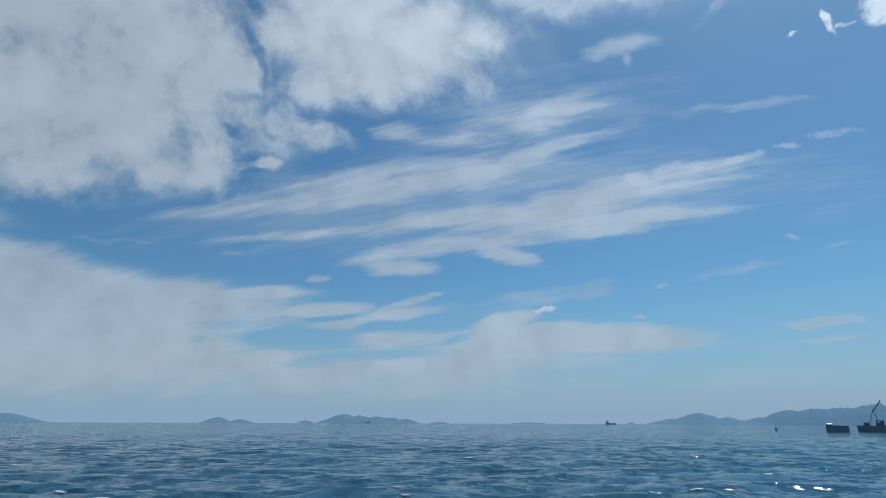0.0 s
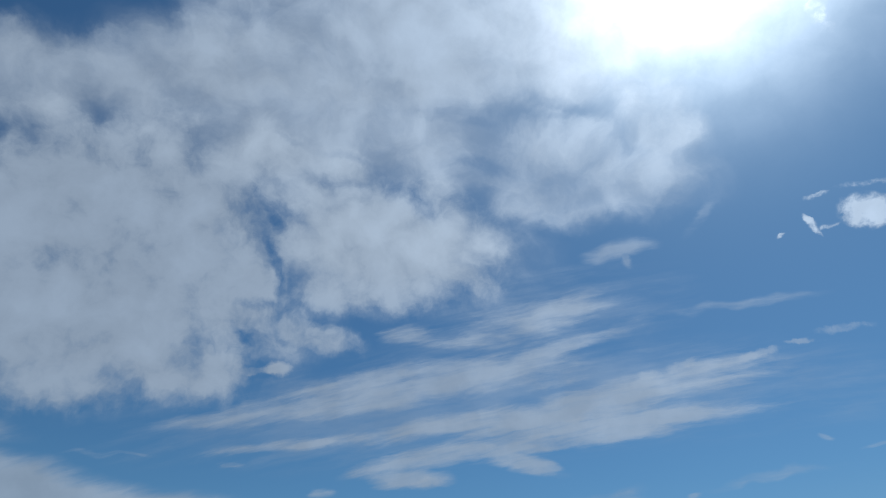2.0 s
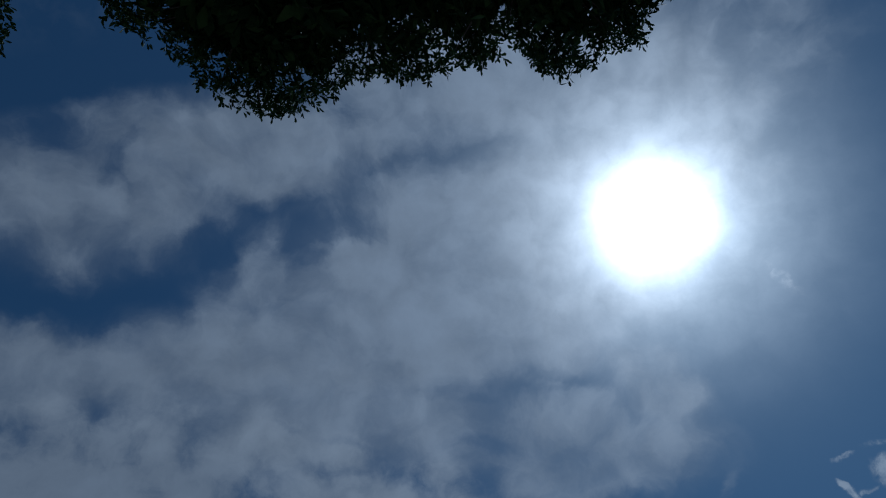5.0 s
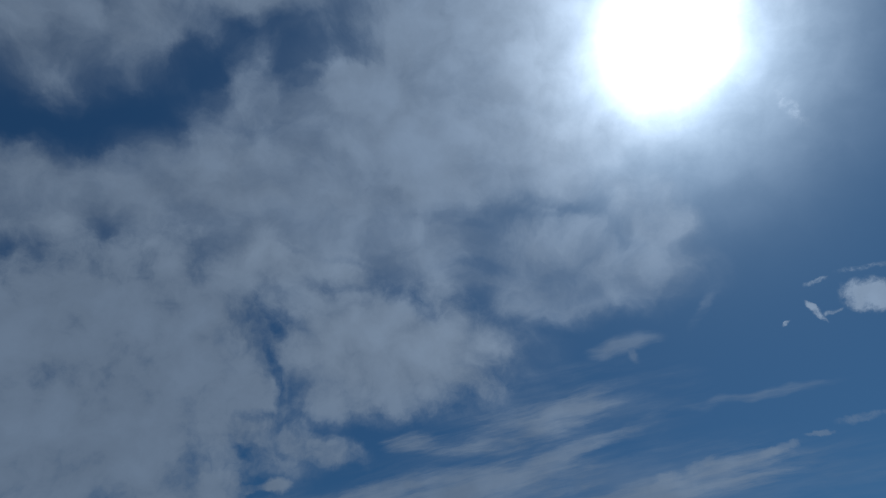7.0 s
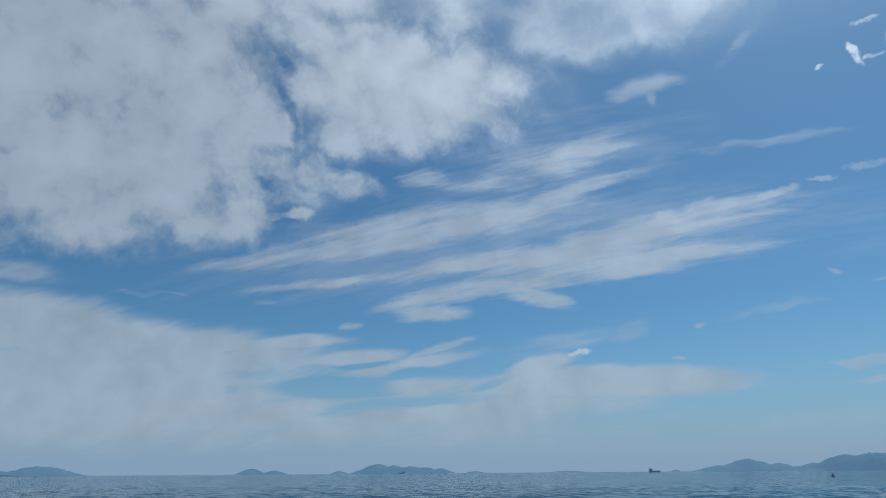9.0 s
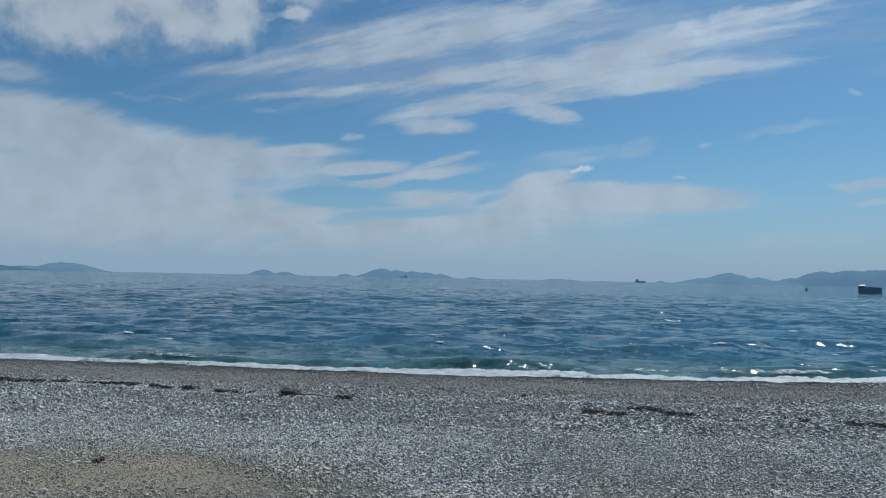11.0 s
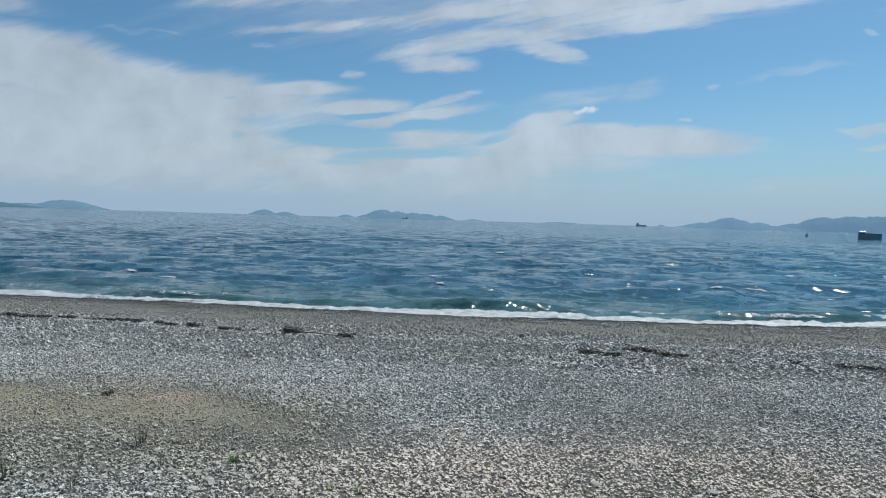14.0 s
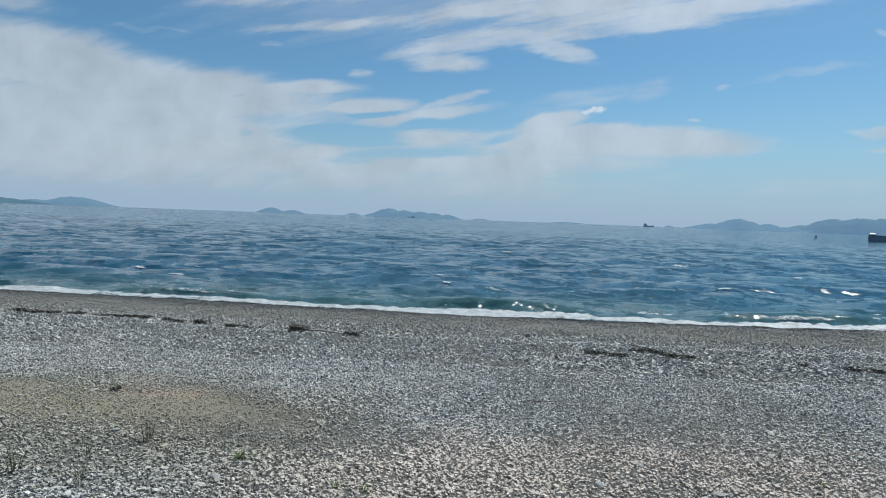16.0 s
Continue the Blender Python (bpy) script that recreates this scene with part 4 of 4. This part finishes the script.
def build_stone(x, y, size, seed, label):
    r = random.Random(seed)
    bm = bmesh.new()
    bmesh.ops.create_icosphere(bm, subdivisions=2, radius=0.5)
    for v in bm.verts:
        v.co = Vector((v.co.x, v.co.y * 0.65, v.co.z * 0.32)) * size * (1 + r.uniform(-0.10, 0.10))
    ob = part("stone", bm, PALE)
    ob.matrix_basis = pose(x, y, on_beach(x, y) + size * 0.12, 4, -3, r.uniform(0, 360))
    return tagged(ob, label, "stone", "larger beach stones")


for args in ((-4.02, 5.84, 0.085, 1), (-4.45, 5.9, 0.075, 2), (-3.91, 5.86, 0.07, 3), (-3.05, 4.72, 0.075, 4), (-1.78, 3.87, 0.10, 5)):
    build_stone(*args, "pale flat stone among the grey shingle")
for args in ((0.9, 4.15, 0.10, 6), (1.3, 4.62, 0.09, 7), (-3.05, 6.55, 0.13, 8), (1.7, 4.1, 0.09, 9)):
    build_stone(*args, "weathered flat stone among the grey shingle")


def build_stick(x, y, long, turn, thick, seed):
    r = random.Random(seed)
    bm = bmesh.new()
    pts = [Vector((long * (i / 6 - 0.5), r.uniform(-0.02, 0.02), thick + r.uniform(0, 0.012))) for i in range(7)]
    tube(bm, pts, thick, thick * 0.5, 7)
    ob = part("driftwood_stick", bm, DRIFT, smooth=True)
    ob.matrix_basis = pose(x, y, on_beach(x, y) + 0.02, 0, 2, turn)
    return tagged(ob, "thin weathered driftwood stick on the shingle", "stick", "driftwood sticks")


for args in ((-2.5, 5.12, 0.17, 4, 0.006, 1), (-2.85, 10.75, 0.9, -10, 0.015, 2), (0.72, 6.5, 0.35, 8, 0.008, 3), (2.9, 10.9, 0.35, -60, 0.012, 4), (-1.0, 6.2, 0.3, -40, 0.008, 5), (3.1, 7.2, 0.4, 30, 0.01, 6), (-0.5, 4.9, 0.16, 70, 0.005, 7)):
    build_stick(*args)


def build_weed(x, y, size, count, mat, label, upright, seed):
    r = np.random.default_rng(seed)
    verts, faces = [], []
    for i in range(count):
        a, lean = r.uniform(0, 6.28), r.uniform(0.1, 1.0) * (1 - upright)
        long, w = size * r.uniform(0.5, 1.1), size * (r.uniform(0.02, 0.045) if mat is GREEN else r.uniform(0.008, 0.022))
        out = np.array((math.cos(a), math.sin(a), 0.0))
        side = np.array((-math.sin(a), math.cos(a), 0.0)) * w
        foot = out * r.uniform(0, 0.35) * size * (1 - upright * 0.7)
        base = len(verts)
        for t in (0, 0.4, 0.75, 1):
            c = foot + out * long * lean * t * (0.6 + 0.6 * t) + np.array((0, 0, long * (1 - 0.4 * lean * t) * t))
            k = (1 - t * 0.85)
            verts += [c + side * k, c - side * k + out * w * 0.4]
        for m in (0, 2, 4):
            b = base + m
            faces.append((b, b + 1, b + 3, b + 2))
        if mat is STRAW:
            for t in (0.35, 0.55, 0.75, 0.9):
                c = foot + out * long * lean * t * (0.6 + 0.6 * t) + np.array((0, 0, long * (1 - 0.4 * lean * t) * t))
                d = r.normal(size=3) * (1, 1, 0.4)
                d = d / np.linalg.norm(d) * long * 0.22
                b = len(verts)
                verts += [c, c + d * 0.5 + side * 1.5, c + d, c + d * 0.5 - side * 1.5]
                faces.append((b, b + 1, b + 2, b + 3))
    ob = link_arrays("weed", np.array(verts), faces, mat, False)
    ob.matrix_basis = pose(x, y, on_beach(x, y))
    return tagged(ob, label, "plant", "weeds in the shingle")


TUFT, DRY = "low bright green weed tuft growing in the shingle", "dry straw-coloured weed stalks standing in the shingle"
for x, y, size, count, seed in ((-1.76, 4.24, 0.085, 80, 71), (-1.66, 4.3, 0.06, 40, 82), (-0.92, 3.80, 0.07, 50, 72), (-0.72, 3.78, 0.06, 40, 73), (0.57, 4.06, 0.05, 34, 74), (2.55, 4.42, 0.06, 40, 75)):
    build_weed(x, y, size, count, GREEN, TUFT, 0.1, seed)
for x, y, size, count, seed in ((-2.67, 4.56, 0.24, 13, 76), (-2.52, 4.5, 0.14, 12, 83), (-3.15, 3.75, 0.24, 14, 77), (-2.57, 3.6, 0.18, 12, 78), (-2.25, 4.1, 0.13, 9, 79), (-1.5, 3.75, 0.12, 9, 80), (-2.9, 4.15, 0.15, 9, 81), (-1.95, 4.45, 0.10, 8, 84)):
    build_weed(x, y, size, count, STRAW, DRY, 0.55, seed)


# ---- the shingle itself ----
def sandy(x, y):
    """How bare of stones the sand pocket is, 0 to 1."""
    d = np.hypot((x + 3.8) / 2.7, (y - 5.45) / 0.80) + 2.0 * (value_noise(x * 1.0, y * 1.5, 91, 4) - 0.5)
    return np.clip((1.2 - d) / 0.7, 0, 1)


# a flat-topped chip of rock, open underneath
SHARD = np.array([(x * (0.8 if z > 0 else 0.9), y * (0.8 if z > 0 else 0.9), z) for z in (-1, 1) for y in (-1, 1) for x in (-1, 1)], float)
SHARD_FACES = np.array([(4, 5, 7), (4, 7, 6), (0, 1, 5), (0, 5, 4), (2, 7, 3), (2, 6, 7), (0, 6, 2), (0, 4, 6), (1, 3, 7), (1, 7, 5)])


def icosahedron():
    p = (1 + 5 ** 0.5) / 2
    v = np.array([(-1, p, 0), (1, p, 0), (-1, -p, 0), (1, -p, 0), (0, -1, p), (0, 1, p), (0, -1, -p), (0, 1, -p), (p, 0, -1), (p, 0, 1), (-p, 0, -1), (-p, 0, 1)])
    bm = bmesh.new()
    for q in v:
        bm.verts.new(q / np.linalg.norm(q[:3]))
    hull = bmesh.ops.convex_hull(bm, input=bm.verts)
    bm.verts.index_update()
    f = np.array([[q.index for q in face.verts] for face in bm.faces])
    pts = np.array([q.co[:] for q in bm.verts])
    bm.free()
    return pts, f


ICO, ICO_FACES = icosahedron()


def scatter(name, n, lo, hi, size, shape, faces, seed, parent, label):
    """n stones between two lines across the beach, joined into one mesh."""
    r = np.random.default_rng(seed)
    y = lo + (hi - lo) * r.random(n * 2) ** 0.9
    x = r.uniform(-1, 1, n * 2) * (0.86 * hi + 0.8)
    ok = np.abs(x) < 0.86 * y + 0.8
    ok &= r.random(n * 2) > sandy(x, y) * 0.5
    ok &= r.random(n * 2) > 0.30 * (value_noise(x * 0.9, y * 0.9, 95, 3) < 0.42)
    x, y = x[ok][:n], y[ok][:n]
    n = len(x)
    big = size * np.exp(r.normal(0, 0.30, n)) * (0.75 + 0.5 * value_noise(x * 0.6, y * 0.6, 96, 3)) * np.where(y > 13.0, 0.6, 1.0) * (1 - 0.35 * sandy(x, y))
    dims = np.stack([big, big * r.uniform(0.5, 0.95, n), big * r.uniform(0.35, 0.72, n)], -1) / 2
    a = r.uniform(0, 2 * np.pi, n)
    tx, ty = r.normal(0, 0.26, n), r.normal(-0.03, 0.26, n)
    pts = shape[None] * (1 + r.uniform(-0.26, 0.26, (n, len(shape), 3))) * dims[:, None, :]
    ca, sa = np.cos(a)[:, None], np.sin(a)[:, None]
    px, py, pz = pts[..., 0] * ca - pts[..., 1] * sa, pts[..., 0] * sa + pts[..., 1] * ca, pts[..., 2]
    pz = pz + px * tx[:, None] + py * ty[:, None]
    z = beach_z(x, y) + dims[:, 2] * r.uniform(0.1, 1.0, n) + 0.004
    v = np.stack([px + x[:, None], py + y[:, None], pz + z[:, None]], -1).reshape(-1, 3)
    f = (faces[None] + (np.arange(n) * len(shape))[:, None, None]).reshape(-1, faces.shape[1])
    ob = link_arrays(name, v, f, CHIP, False, parent)
    return tagged(ob, label, kind="stuff")


scatter("gravel", 136000, 3.2, 8.4, 0.0190, SHARD, SHARD_FACES, 101, beach, "loose grey angular shingle")
scatter("gravel", 104000, 8.1, 17.1, 0.031, SHARD, SHARD_FACES, 102, beach, "loose grey angular shingle")


def build_pebbles(count):
    """The larger stones lying on top, near the viewer."""
    r = np.random.default_rng(103)
    kinds = []
    for i in range(8):
        me = bpy.data.meshes.new("pebble")
        p = ICO * (1 + r.uniform(-0.25, 0.25, ICO.shape)) * (0.5, r.uniform(0.28, 0.42), r.uniform(0.11, 0.22))
        me.from_pydata(p.tolist(), [], ICO_FACES.tolist())
        me.materials.append(PEBBLE)
        kinds.append(me)
    made = 0
    while made < count:
        x, y = r.uniform(-4.6, 4.6), 3.4 + 2.6 * r.random() ** 1.3
        if abs(x) > 0.86 * y + 0.3:
            continue
        s = float(np.clip(0.040 * math.exp(r.normal(0, 0.32)), 0.026, 0.09))
        ob = new("pebble", kinds[int(r.integers(8))])
        ob.parent = beach
        ob.matrix_basis = pose(x, y, on_beach(x, y) + 0.012, r.normal(0, 10), r.normal(0, 10), r.uniform(0, 360)) @ Matrix.Diagonal((s, s, s, 1))
        made += 1


build_pebbles(300)
